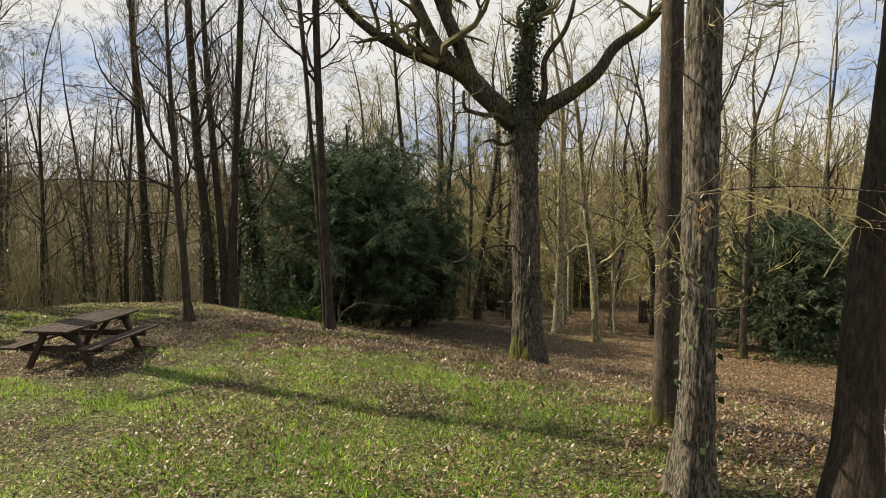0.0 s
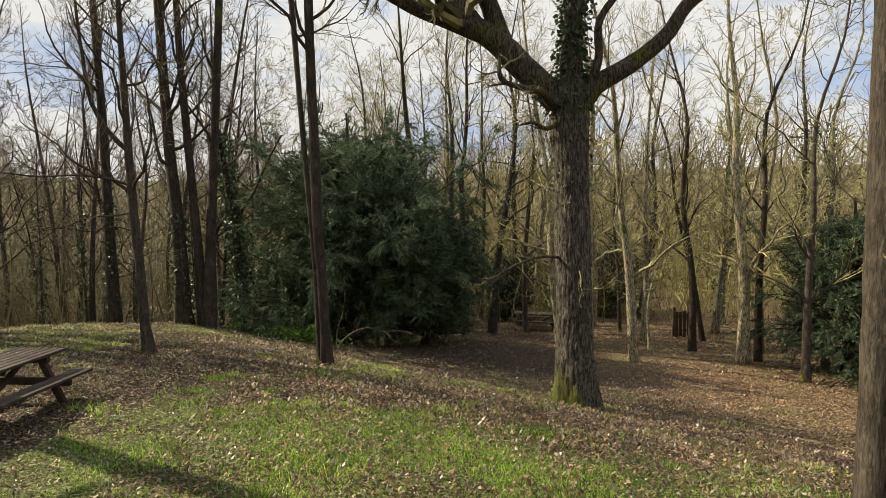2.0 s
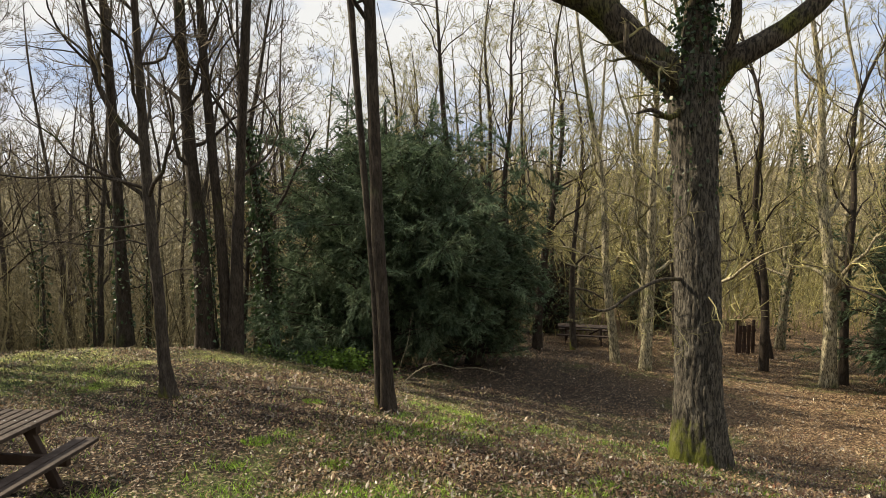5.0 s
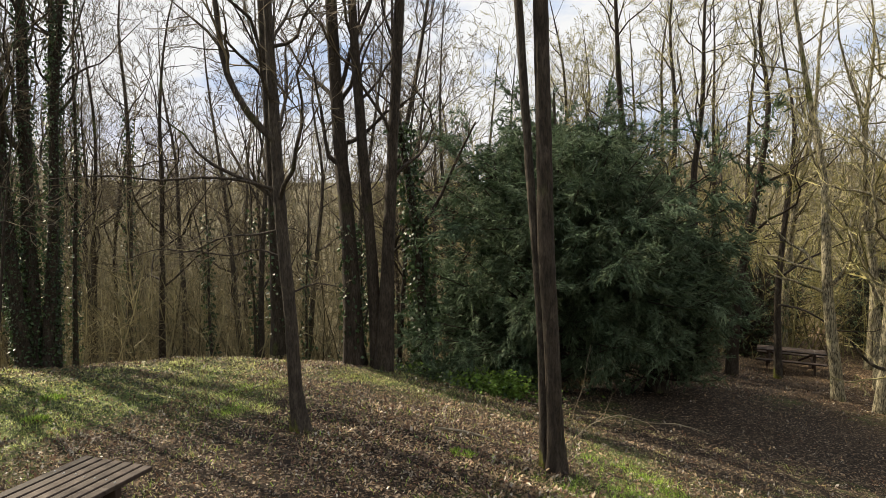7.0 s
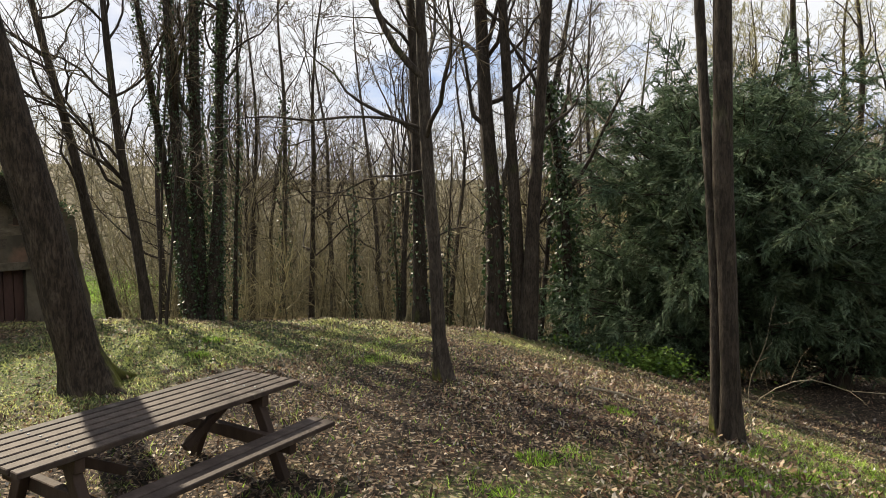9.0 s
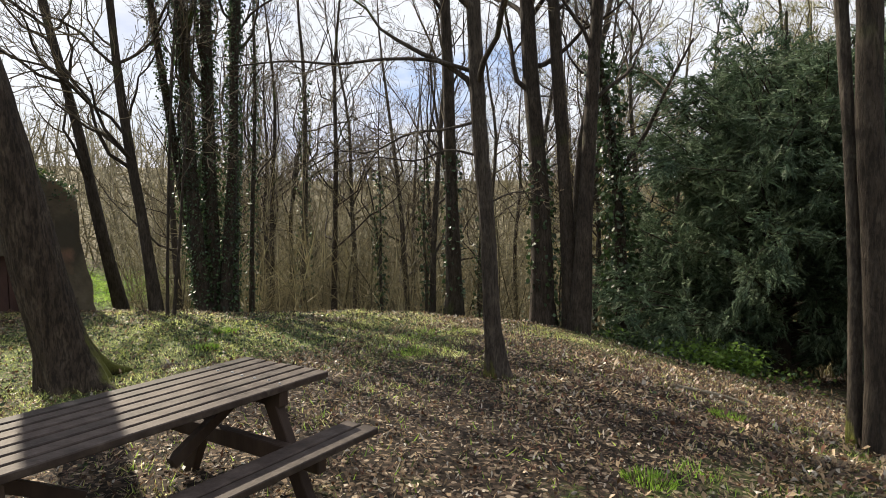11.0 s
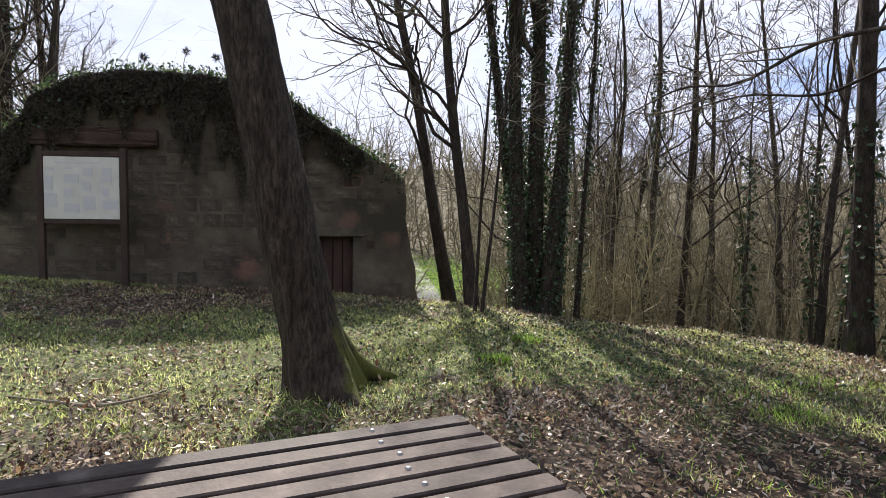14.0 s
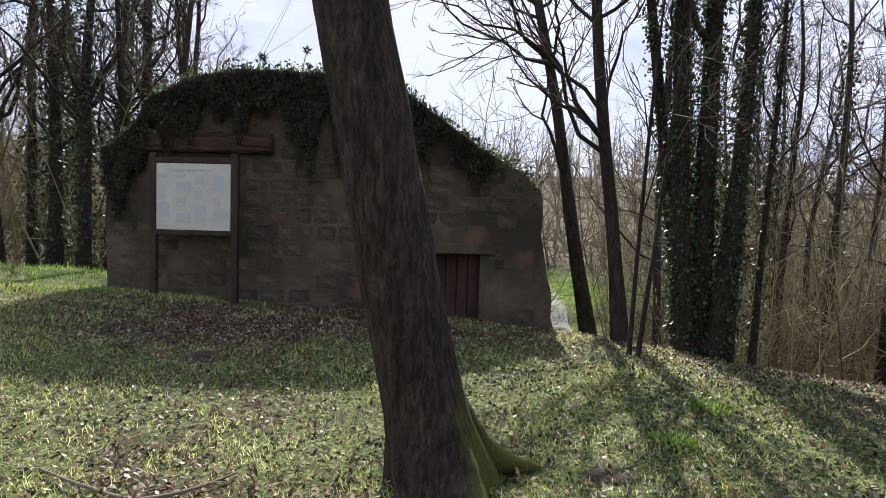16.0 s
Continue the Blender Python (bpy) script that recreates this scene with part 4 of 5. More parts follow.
# ---- yews ----
def yew(name, x, y, height, width, count, seed, label, skirt=0.1, lean=(0, 0), nb=210, raised=0.0):
    """A broad dark evergreen of many drooping sprays on a low-branched frame, its outline uneven."""
    rng = np.random.default_rng(seed)
    base = np.array([x, y, float(lie(x, y))])
    tree = tagged(holder(name, base), label, "tree", "evergreens")
    q = [(0, 0, -0.3, 0.32), (0, 0, 1, 0.28), (0.1, 0, height * 0.5, 0.18), (0, 0.1, height * 0.95, 0.03)]
    link_mesh("trunk", *stem(q, 14, 10, seed), DARK_BARK, tree)
    line = spline(q, 20)
    t = rng.random(nb) ** 1.25
    a = rng.uniform(0, 2 * np.pi, nb)
    z0 = height * (skirt + (0.93 - skirt) * t + raised * (1 - t) ** 2 * step01(0.0, 0.7, np.cos(a + 0.5)))
    prof = width / 2 * np.clip(np.sin(np.pi * np.clip(0.20 + 0.80 * t, 0, 1)) ** 0.62, 0.08, 1) * (1 - 0.34 * step01(0.45, 1.0, t))
    reach = prof * rng.uniform(0.6, 1.16, nb) * (1 + 0.10 * np.sin(3 * a + seed) + 0.07 * np.sin(5 * a))
    start = np.c_[0.15 * np.cos(a) + lean[0] * t, 0.15 * np.sin(a) + lean[1] * t, z0 * 0.85]
    way = np.c_[np.cos(a), np.sin(a), 0.06 + 0.80 * t]
    spire = rng.random(nb) < 0.10
    way[spire, 2] += 0.6
    reach = reach * np.where(spire, 1.12, rng.uniform(0.85, 1.06, nb))
    P, R = grow(rng, start, way, reach * 1.06, 0.034 * np.ones(nb), 9, 0.09, 0.02, 0.2)
    tagged(link_mesh("branchwork", *tubes(P, R, 4), DARK_BARK, tree), kind="stuff")
    # side branches carry the sprays, so that the foliage hangs in uneven tiers with gaps between them
    B, BR = fork(rng, P, R, 13, 0.22, 1.0, (25, 70), 0.26, 0.5, 5, 0.16, -0.05, 0.4)
    tagged(link_mesh("branchlet_mass", *ribbons(B, BR), DARK_BARK, tree, smooth=False), kind="stuff")
    span = np.linalg.norm(np.diff(B, axis=1), axis=2).sum(1)
    own = rng.choice(len(B), count, p=span / span.sum())
    s = rng.random(count) ** 0.8 * 4
    i = np.minimum(s.astype(int), 3)
    at = B[own, i] + (B[own, i + 1] - B[own, i]) * (s - i)[:, None] + rng.normal(0, 0.07, (count, 3)) * (1, 1, 0.6)
    out = unit(B[own, 4] - B[own, 0])
    way = unit(out + rng.normal(0, 0.5, (count, 3)) + np.array([0, 0, -0.16]))
    # every spray is a flat feather of narrow leaflets
    L = rng.uniform(0.14, 0.36, count)
    side = unit(np.cross(way, np.array([0, 0, 1.0]) + rng.normal(0, 0.25, (count, 3))))
    bits = []
    for f, sg in ((0.0, 0.0), (0.08, 1), (0.12, -1), (0.28, 1), (0.33, -1), (0.5, 1), (0.56, -1), (0.72, 1), (0.78, -1)):
        a0 = at + way * (L * f)[:, None]
        w = way + side * sg * 0.8 + np.array([0, 0, -0.15])
        ln = L * (1.0 if sg == 0 else 0.36 - 0.22 * f)
        bits.append(blades(rng, a0, w, ln, ln * 0.12 + 0.016, 0.12, True))
    tagged(link_mesh("foliage", *merge(*bits), YEW, tree, "dense dark blue-green needle sprays", smooth=False), kind="stuff")


yew("yew_tree", -4.25, 25.5, 9.1, 9.3, 78000, 21, "broad dark yew that stands behind the mound", 0.02, (0.6, 0.1), 330, 0.14)
yew("yew_tree", -1.3, 27.0, 6.2, 4.8, 11000, 4, "smaller dark yew grown into a broad one", 0.06)
yew("yew_tree", 14.4, 26.4, 6.8, 6.4, 15000, 6, "loose dark yew among bare trees", 0.10)
yew("yew_tree", 17.8, 25.6, 6.2, 5.8, 9000, 7, "loose dark yew at the edge of the clearing", 0.12)
yew("yew_tree", 3.2, 39.0, 4.0, 6.0, 900, 8, "low dark evergreen in the hollow", 0.1)
yew("holly_bush", 2.2, 36.4, 2.8, 3.0, 800, 15, "low dark evergreen bush behind a picnic table", 0.05)
yew("holly_bush", 7.6, 38.2, 3.0, 3.2, 800, 16, "low dark evergreen bush in the hollow", 0.05)
yew("yew_tree", 8.5, 40.0, 4.2, 6.0, 900, 9, "low dark evergreen in the hollow", 0.1)


# green herbs at the edge of the mound, before the yew
def herbs(count, x0, x1, y0, y1, tall, seed, label):
    rng = np.random.default_rng(seed)
    x, y = rng.normal((x0 + x1) / 2, (x1 - x0) / 4, count), rng.normal((y0 + y1) / 2, (y1 - y0) / 4, count)
    P, R = grow(rng, np.c_[x, y, lie(x, y) - 0.03], np.c_[rng.normal(0, 0.3, (count, 2)), np.ones(count)], tall * rng.uniform(0.4, 1.2, count), np.full(count, 0.004), 6, 0.12, 0.05, 0.5)
    own = np.repeat(np.arange(count), 12)
    i = rng.integers(1, 6, len(own))
    at = P[own, i] + rng.normal(0, 0.015, (len(own), 3))
    way = np.c_[rng.normal(0, 1, (len(own), 2)), rng.uniform(-0.2, 0.6, len(own))]
    L = rng.uniform(0.05, 0.13, len(own))
    tagged(link_mesh("green_herbs", *merge(ribbons(P, R), blades(rng, at, way, L, L * 0.6, 0.3)), GREEN_LEAF, smooth=False), label, "herbs", kind="stuff")


herbs(170, -5.5, -4.2, 20.7, 22.2, 0.55, 41, "bright green leafy herbs at the foot of a yew")


# ---- thicket and far woods ----
def glade(x, y):
    """The gap in the trees beside the hut, through which the lane below shows."""
    a, d = np.degrees(np.arctan2(-(x + 5.2), y - 11)), np.hypot(x + 5.2, y - 11)
    return (a > 60.3) & (a < 67.5) & (d > 13) & (d < 57)


def thicket(name, zone, count, hmin, hmax, seed, mat, label, stems=2, twigs=9, rmin=0.012, rmax=0.035, sub=3):
    """Uncountable thin coppice stems with twigs. zone: its box, and where in it they grow."""
    rng = np.random.default_rng(seed)
    (x0, x1, y0, y1), ok = zone
    x, y = rng.uniform(x0, x1, count * 4), rng.uniform(y0, y1, count * 4)
    keep = ok(x, y) & ~glade(x, y)
    x, y = x[keep][:count], y[keep][:count]
    n = len(x)
    h = hmin + (hmax - hmin) * rng.random(n) ** 1.6
    x, y, h = (np.repeat(a, stems) for a in (x, y, h))
    m = len(x)
    x, y = x + rng.normal(0, 0.12, m), y + rng.normal(0, 0.12, m)
    h = h * rng.uniform(0.7, 1.1, m)
    P, R = grow(rng, np.c_[x, y, lie(x, y) - 0.1], np.c_[rng.normal(0, 0.22, (m, 2)), np.ones(m)], h, rng.uniform(rmin, rmax, m) * rng.uniform(0.5, 1.6, m), 5, 0.12, 0.05, 0.2)
    p, r = fork(rng, P, R, twigs, 0.08, 1.0, (25, 85), 0.28, 0.5, 3, 0.28, 0.08, 0.3)
    p2, r2 = fork(rng, p, r, sub, 0.2, 1.0, (25, 75), 0.55, 0.7, 2, 0.25, 0.06, 0.5)
    lim = rmin * 0.3
    v, f = merge(tubes(P, R, 3), ribbons(p, np.maximum(r * 1.2, lim)), ribbons(p2, np.maximum(r2 * 1.2, lim * 0.9)))
    tagged(link_mesh(name, v, f, mat, smooth=False), label, "undergrowth", kind="stuff")


def bank(x, y):
    v = -0.6 * x + 0.8 * y
    return (v > 25.0 + 0.8 * np.sin(x)) & ~((np.hypot(x + 4.2, y - 25.5) < 5)) & (x < 1)


thicket("coppice_thicket", ((-36, 1, 15, 44), bank), 1150, 2.5, 8.0, 201, THICKET, "dense thicket of thin brown coppice stems on the bank", 2, 11, 0.008, 0.026, 3)
thicket("brushwood", ((-34, 1, 15, 40), bank), 700, 0.8, 2.4, 202, THICKET, "low tangled brown brushwood on the bank", 3, 6, 0.006, 0.014, 1)
thicket("coppice_thicket", ((-12, 36, 34, 58), lambda x, y: y > 35 + 0.1 * x), 750, 3, 9, 203, OLIVE_TWIG, "dense thicket of thin mossy stems beyond the hollow", sub=2)
thicket("brushwood", ((-8, 36, 33, 48), lambda x, y: y > 35 + 0.1 * x), 500, 1.0, 3.0, 208, OLIVE_TWIG, "low tangled brushwood beyond the hollow", 3, 6, 0.008, 0.018, 1)
thicket("coppice_thicket", ((15, 40, 4, 38), lambda x, y: x > 17.5 + 1.5 * np.sin(y)), 500, 2.0, 8, 204, OLIVE_TWIG, "thicket of thin mossy stems beside the clearing", sub=2)
thicket("coppice_thicket", ((-50, -22, -22, 9), lambda x, y: x < -23.3 - 0.15 * np.abs(y - 5)), 700, 3, 11, 205, THICKET, "thicket of thin stems behind the hut", sub=2)
ring = lambda lo, hi: (lambda x, y: (np.hypot(x + 5, y - 15) > lo) & (np.hypot(x + 5, y - 15) < hi))
thicket("far_woods", ((-75, 65, -55, 85), ring(40, 68)), 1900, 8, 17, 206, FAR_WOOD, "grey-brown leafless woods in the distance", 1, 11, 0.045, 0.09, 3)
thicket("far_brushwood", ((-75, 65, -55, 85), ring(38, 74)), 1000, 2.5, 8.5, 209, FAR_WOOD, "brown brushwood under the distant woods", 2, 8, 0.025, 0.05, 2)
thicket("far_woods", ((-150, 140, -130, 160), ring(66, 160)), 2700, 9, 19, 207, FAR_WOOD, "grey-brown leafless woods on the far slope", 1, 8, 0.10, 0.2, 2)
# tall trees behind the hut and round the rest of the clearing
for i, (x, y, h, r) in enumerate(((-23.2, 8.6, 12, 0.13), (-26.6, 5.2, 15, 0.16), (-27.4, 8.8, 14, 0.15), (-29.4, 5.2, 16, 0.17), (-33.5, 8.2, 16, 0.2), (-24.2, 7.6, 13, 0.12), (-23.6, 6.7, 14, 0.16), (-24.6, 5.8, 15, 0.2), (-26, 7.8, 16, 0.22), (-25.4, 4.2, 15, 0.2), (-28, 6.3, 16, 0.2), (-30, 8.4, 16, 0.18), (-28.6, 4.0, 16, 0.18), (-22.9, 4.4, 14, 0.15), (-32, 6.0, 16, 0.2), (-24.0, 2.0, 15, 0.18), (-25.2, -2.0, 16, 0.2), (-31, -1.5, 17, 0.22), (-22.5, -5, 15, 0.18), (-25.5, 25, 11, 0.12), (-22.5, 27.5, 12, 0.13), (-30, -6, 17, 0.22), (-18, -10, 17, 0.22), (-8, -9, 17, 0.22), (3, -10, 16, 0.2), (12, -6, 16, 0.2), (15, 3, 16, 0.2), (17, 11, 15, 0.2))):
    ivied = i in (1, 3, 6, 7, 8, 10, 12, 14)
    bare_tree("woodland_tree", up_to(x, y, (0.4 * math.sin(i), 0.4 * math.cos(i)), h, r, 0.25, 130 + i), DARK_BARK, "dark ivy-clad tree at the edge of the wood" if ivied else "dark bare tree at the edge of the wood", 130 + i, 14, 0.18, 4.2,
              ((5, 0.5, 4, 3), (5, 0.5, 3, 3), (3, 0.5, 2, 3)) if x < -20 else ((5, 0.55, 5, 3), (4, 0.5, 2, 3)), n=16, k=8, ivy=1600 if ivied else 0, ivy_span=(0.0, 0.75), ivy_thick=0.3, spread=(22, 58), lift=0.14)


BUSHY = ((-13.4, 25.6, 12, 0.11), (-17.6, 26.0, 13, 0.12), (-21.4, 25.4, 12, 0.12), (-14.2, 28.6, 14, 0.13), (-17.8, 30.4, 14, 0.14), (-12.6, 33.0, 14, 0.14),
         (-25.8, 28.6, 13, 0.13), (-20.2, 33.4, 14, 0.15), (-15.4, 34.2, 14, 0.14), (-10.2, 29.6, 13, 0.12), (-24.6, 32.8, 14, 0.14), (-29.0, 30.0, 14, 0.14), )
for i, (x, y, h, r) in enumerate(BUSHY):
    bare_tree("woodland_tree", up_to(x, y, (0.5 * math.sin(5 * i), 0.4 * math.cos(3 * i)), h, r, 0.32, 230 + i), GREY_BARK if i % 2 else DARK_BARK, "slim bare tree with a dense crown of fine twigs", 230 + i, 17, 0.25, 3.6,
              ((5, 0.52, 4, 3), (5, 0.5, 3, 3), (3, 0.5, 2, 3)), n=16, k=8, twig=TWIG, spread=(32, 70), lift=0.12, thin=0.4)


def ivied_poles():
    """Thin coppice poles wound with ivy, whose leaves glint in the sun."""
    rng = np.random.default_rng(71)
    for i in range(16):
        x = rng.uniform(-16, -5.5)
        y = (26.3 + rng.uniform(0, 3.5) + 0.6 * x) / 0.8
        if math.hypot(x + 4.2, y - 25.5) < 5 or glade(x, y):
            continue
        bare_tree("ivy_clad_pole", up_to(x, y, (rng.normal(0, 0.4), rng.normal(0, 0.4)), rng.uniform(6, 10), rng.uniform(0.04, 0.07), 0.15, 170 + i), GREY_BARK, "thin coppice pole wound with glossy ivy", 170 + i, 7, 0.3, 2.2,
                  ((5, 0.5, 4, 3), (4, 0.5, 2, 3)), n=12, k=6, ivy=320, ivy_span=(0.05, 0.6), ivy_thick=0.14, spread=(25, 60))


ivied_poles()


# ---- picnic tables ----
def box(size, at=(0, 0, 0), rot=(0, 0, 0), bevel=0.006):
    bm = bmesh.new()
    bmesh.ops.create_cube(bm, size=1, matrix=pose(*at, *rot) @ Matrix.Diagonal((*size, 1)))
    if bevel:
        bmesh.ops.bevel(bm, geom=list(bm.edges), offset=bevel, segments=1, affect="EDGES")
    return bm


def picnic_table(at, turn, label):
    """A-frame table: seven top slats, two bench slats a side, two trestles."""
    t = tagged(holder("picnic_table", at, turn), label, "picnic table", "picnic tables")
    L = 2.3
    for i in range(7):
        part("top_slat", box((0.096, L + 0.012 * math.sin(5.3 * i), 0.042), (-0.354 + i * 0.118, 0, 0.755), (0, 0.25 * math.sin(3.7 * i), 0), bevel=0.006), TABLE_WOOD, t)
    for s in (-1, 1):
        for j in range(2):
            part("bench_slat", box((0.125, L, 0.04), (s * (0.62 + j * 0.14), 0, 0.455)), TABLE_WOOD, t)
    for e in (-1, 1):
        y = e * 0.78
        part("top_beam", box((0.76, 0.07, 0.10), (0, y, 0.685)), FRAME_WOOD, t)
        part("bench_beam", box((1.52, 0.07, 0.11), (0, y - e * 0.07, 0.38)), FRAME_WOOD, t)
        for s in (-1, 1):
            part("leg", box((0.10, 0.07, 0.84), (s * 0.43, y, 0.345), (0, -s * 26, 0)), FRAME_WOOD, t)
        bm = box((0.06, 0.62, 0.07), (0, e * 0.52, 0.53), (e * 30, 0, 0))
        part("brace", bm, FRAME_WOOD, t)
        for i in range(7):
            bm = bmesh.new()
            bmesh.ops.create_cone(bm, segments=10, radius1=0.012, radius2=0.007, depth=0.008, cap_ends=True, matrix=pose(-0.354 + i * 0.118, y + 0.012 * math.sin(4 * i), 0.779))
            part("bolt", bm, METAL, t, "pale bolt head")
    return t


TAB = (-6.31, 10.67)
picnic_table((*TAB, float(lie(*TAB)) - 0.02), -1.0, "dark brown slatted wooden picnic table with fixed benches on the mound")
picnic_table((3.6, 33.9, float(lie(3.6, 33.9))), 80.0, "weathered wooden picnic table down in the leafy hollow")


def board_panel(x, y, turn):
    """A short run of upright rust-brown boards on two rails."""
    f = tagged(holder("board_fence", (x, y, float(lie(x, y))), turn), "short weathered fence of rust-brown upright boards", "fence")
    for i in range(4):
        part("board", box((0.17, 0.03, 1.2 + 0.05 * math.sin(4.1 * i)), (-0.3 + 0.2 * i, 0, 0.64)), BEAM, f)
    for z in (0.35, 1.0):
        part("rail", box((0.9, 0.05, 0.09), (0, 0.045, z)), FRAME_WOOD, f)
    for s in (-1, 1):
        part("post", box((0.1, 0.1, 1.6), (s * 0.38, 0.12, 0.65)), FRAME_WOOD, f)


board_panel(10.25, 32.43, 10)


# ---- the old shed ----
EX = np.array([0.2, 0.98]) / math.hypot(0.2, 0.98)
ORIGIN = np.array([-15.6, 15.75])


def wall_point(s, z, out=0.0):
    """A point on the shed's front: s metres along it from its far corner, z up, out metres before it."""
    return (ORIGIN[0] + EX[0] * s + EX[1] * out, ORIGIN[1] + EX[1] * s - EX[0] * out, z)


PROFILE = [(0.05, -0.4), (-0.08, 0.45), (-0.28, 1.6), (-0.38, 2.6), (-0.7, 2.85), (-1.4, 3.2), (-2.1, 3.68), (-2.7, 4.12), (-3.9, 4.28), (-5.2, 4.28), (-5.95, 4.1), (-6.55, 3.75), (-6.62, 3.5), (-6.95, 3.15), (-7.2, 3.0), (-7.22, 0.3)]
DOOR = (-2.05, -1.32, 1.5)


def shed():
    s = tagged(holder("stone_shed"), "ruined stone hut overgrown with ivy and turf, in its own shade", "hut")
    depth = 6.5
    rng = np.random.default_rng(9)
    # masonry body: a front with a doorway, sides, back and a rounded earth roof
    front = bmesh.new()
    dense = []
    for a, b in zip(PROFILE[:-1], PROFILE[1:]):
        for k in range(5):
            f = k / 5
            dense.append((a[0] + (b[0] - a[0]) * f + rng.normal(0, 0.025), a[1] + (b[1] - a[1]) * f + rng.normal(0, 0.025)))
    dense.append(PROFILE[-1])
    cut = [(DOOR[0], -0.4), (DOOR[0], DOOR[2]), (DOOR[1], DOOR[2]), (DOOR[1], -0.4)]
    outline = dense + cut
    vs = [front.verts.new(wall_point(a, b)) for a, b in outline]
    face = front.faces.new(vs)
    ext = bmesh.ops.extrude_face_region(front, geom=[face])
    back = [v for v in ext["geom"] if isinstance(v, bmesh.types.BMVert)]
    bmesh.ops.translate(front, verts=back, vec=(-EX[1] * 0.55, EX[0] * 0.55, 0))
    bmesh.ops.triangulate(front, faces=front.faces[:])
    bmesh.ops.recalc_face_normals(front, faces=front.faces[:])
    part("front_wall", front, SHED_STONE, s)
    body = bmesh.new()
    rings = []
    for d, shrink in ((0.5, 0.985), (2.0, 0.99), (4.0, 0.97), (depth, 0.9)):
        rings.append([body.verts.new(wall_point(-3.6 + (a + 3.6) * shrink + rng.normal(0, 0.04), b * shrink + rng.normal(0, 0.05), -d)) for a, b in dense])
    for r0, r1 in zip(rings[:-1], rings[1:]):
        for i in range(len(dense) - 1):
            body.faces.new((r0[i], r0[i + 1], r1[i + 1], r1[i]))
    body.faces.new(rings[-1])
    bmesh.ops.recalc_face_normals(body, faces=body.faces[:])
    part("rear_walls", body, SHED_STONE, s)
    w = DOOR[1] - DOOR[0]
    bm = box((0.03, w - 0.02, 1.36))
    bmesh.ops.transform(bm, verts=bm.verts, matrix=Matrix.Translation(wall_point((DOOR[0] + DOOR[1]) / 2, 0.82, -0.28)) @ Matrix.Rotation(-math.atan2(EX[0], EX[1]), 4, "Z"))
    door = part("door", bm, DOOR_PAINT, s, "low dull red-brown plank door")
    for i in range(4):
        x0 = DOOR[0] + w * (i + 0.5) / 4
        bm = box((0.05, w / 4 - 0.012, 1.35), (0, 0, 0))
        bmesh.ops.transform(bm, verts=bm.verts, matrix=Matrix.Translation(wall_point(x0, 0.82, -0.22)) @ Matrix.Rotation(-math.atan2(EX[0], EX[1]), 4, "Z"))
        part("door_plank", bm, DOOR_PAINT, door)
    turn = Matrix.Rotation(-math.atan2(EX[0], EX[1]), 4, "Z")
    bm = box((0.30, w + 0.5, 0.16))
    bmesh.ops.transform(bm, verts=bm.verts, matrix=Matrix.Translation(wall_point((DOOR[0] + DOOR[1]) / 2, DOOR[2] + 0.09, -0.10)) @ turn)
    part("lintel", bm, STONE_BLOCK, s)
    # sockets are not cut: dark blocks give the shade inside them
    for a, z in ((-1.0, 1.35), (-1.43, 2.5)):
        bm = box((0.06, 0.14, 0.14))
        bmesh.ops.transform(bm, verts=bm.verts, matrix=Matrix.Translation(wall_point(a, z, -0.012)) @ turn)
        part("putlog_hole", bm, FRAME_WOOD, s, "small dark block standing for the shade of a socket in the stone")
    # the rust-red beam over the board
    bm = box((0.34, 2.1, 0.30), bevel=0.03)
    bmesh.ops.subdivide_edges(bm, edges=bm.edges[:], cuts=4, use_grid_fill=True)
    for v in bm.verts:
        v.co += Vector((rng.normal(0, 0.012), 0, rng.normal(0, 0.02)))
    bmesh.ops.transform(bm, verts=bm.verts, matrix=Matrix.Translation(wall_point(-5.7, 3.16, -0.02)) @ turn)
    part("beam", bm, BEAM, s, "rust-red beam across the front")
    # ivy and turf on the crown of the wall
    N = 11000
    prof = np.array(PROFILE[3:15])
    seg = np.r_[0, np.cumsum(np.linalg.norm(np.diff(prof, axis=0), axis=1))]
    t = rng.uniform(0, seg[-1], N)
    a, z = np.interp(t, seg, prof[:, 0]), np.interp(t, seg, prof[:, 1])
    hang = rng.random(N) ** 3 * np.where(a < -2.4, 0.8, 0.5)
    over = rng.random(N) < 0.12
    out = np.where(over, rng.uniform(0.0, 0.22, N), -rng.uniform(0, 4.5, N))
    z = z - np.where(over, hang, 0) + rng.uniform(-0.05, 0.18, N)
    at = np.stack([ORIGIN[0] + EX[0] * a + EX[1] * out, ORIGIN[1] + EX[1] * a - EX[0] * out, z], 1)
    L = rng.uniform(0.035, 0.085, N)
    tagged(link_mesh("ivy", *blades(rng, at, np.c_[rng.normal(0.4, 0.6, N), rng.normal(0, 0.6, N), rng.normal(0.1, 0.6, N)], L, L * 0.75, 0.3), IVY, s, "ivy and turf hanging over the wall head", smooth=False), kind="stuff")
    N = 80000
    t = rng.uniform(seg[-1] * 0.12, seg[-1], N)
    a, z = np.interp(t, seg, prof[:, 0]), np.interp(t, seg, prof[:, 1])
    fall = np.where((a < -3.2) & (a > -4.3), 1.8, np.where(a < -2.2, 1.0, 0.6)) * (0.75 + 0.25 * np.sin(7 * a) + 0.2 * np.sin(17 * a + 1))
    z = np.maximum(z - rng.random(N) ** 1.3 * fall, 0.9)
    out = rng.uniform(0.01, 0.22, N)
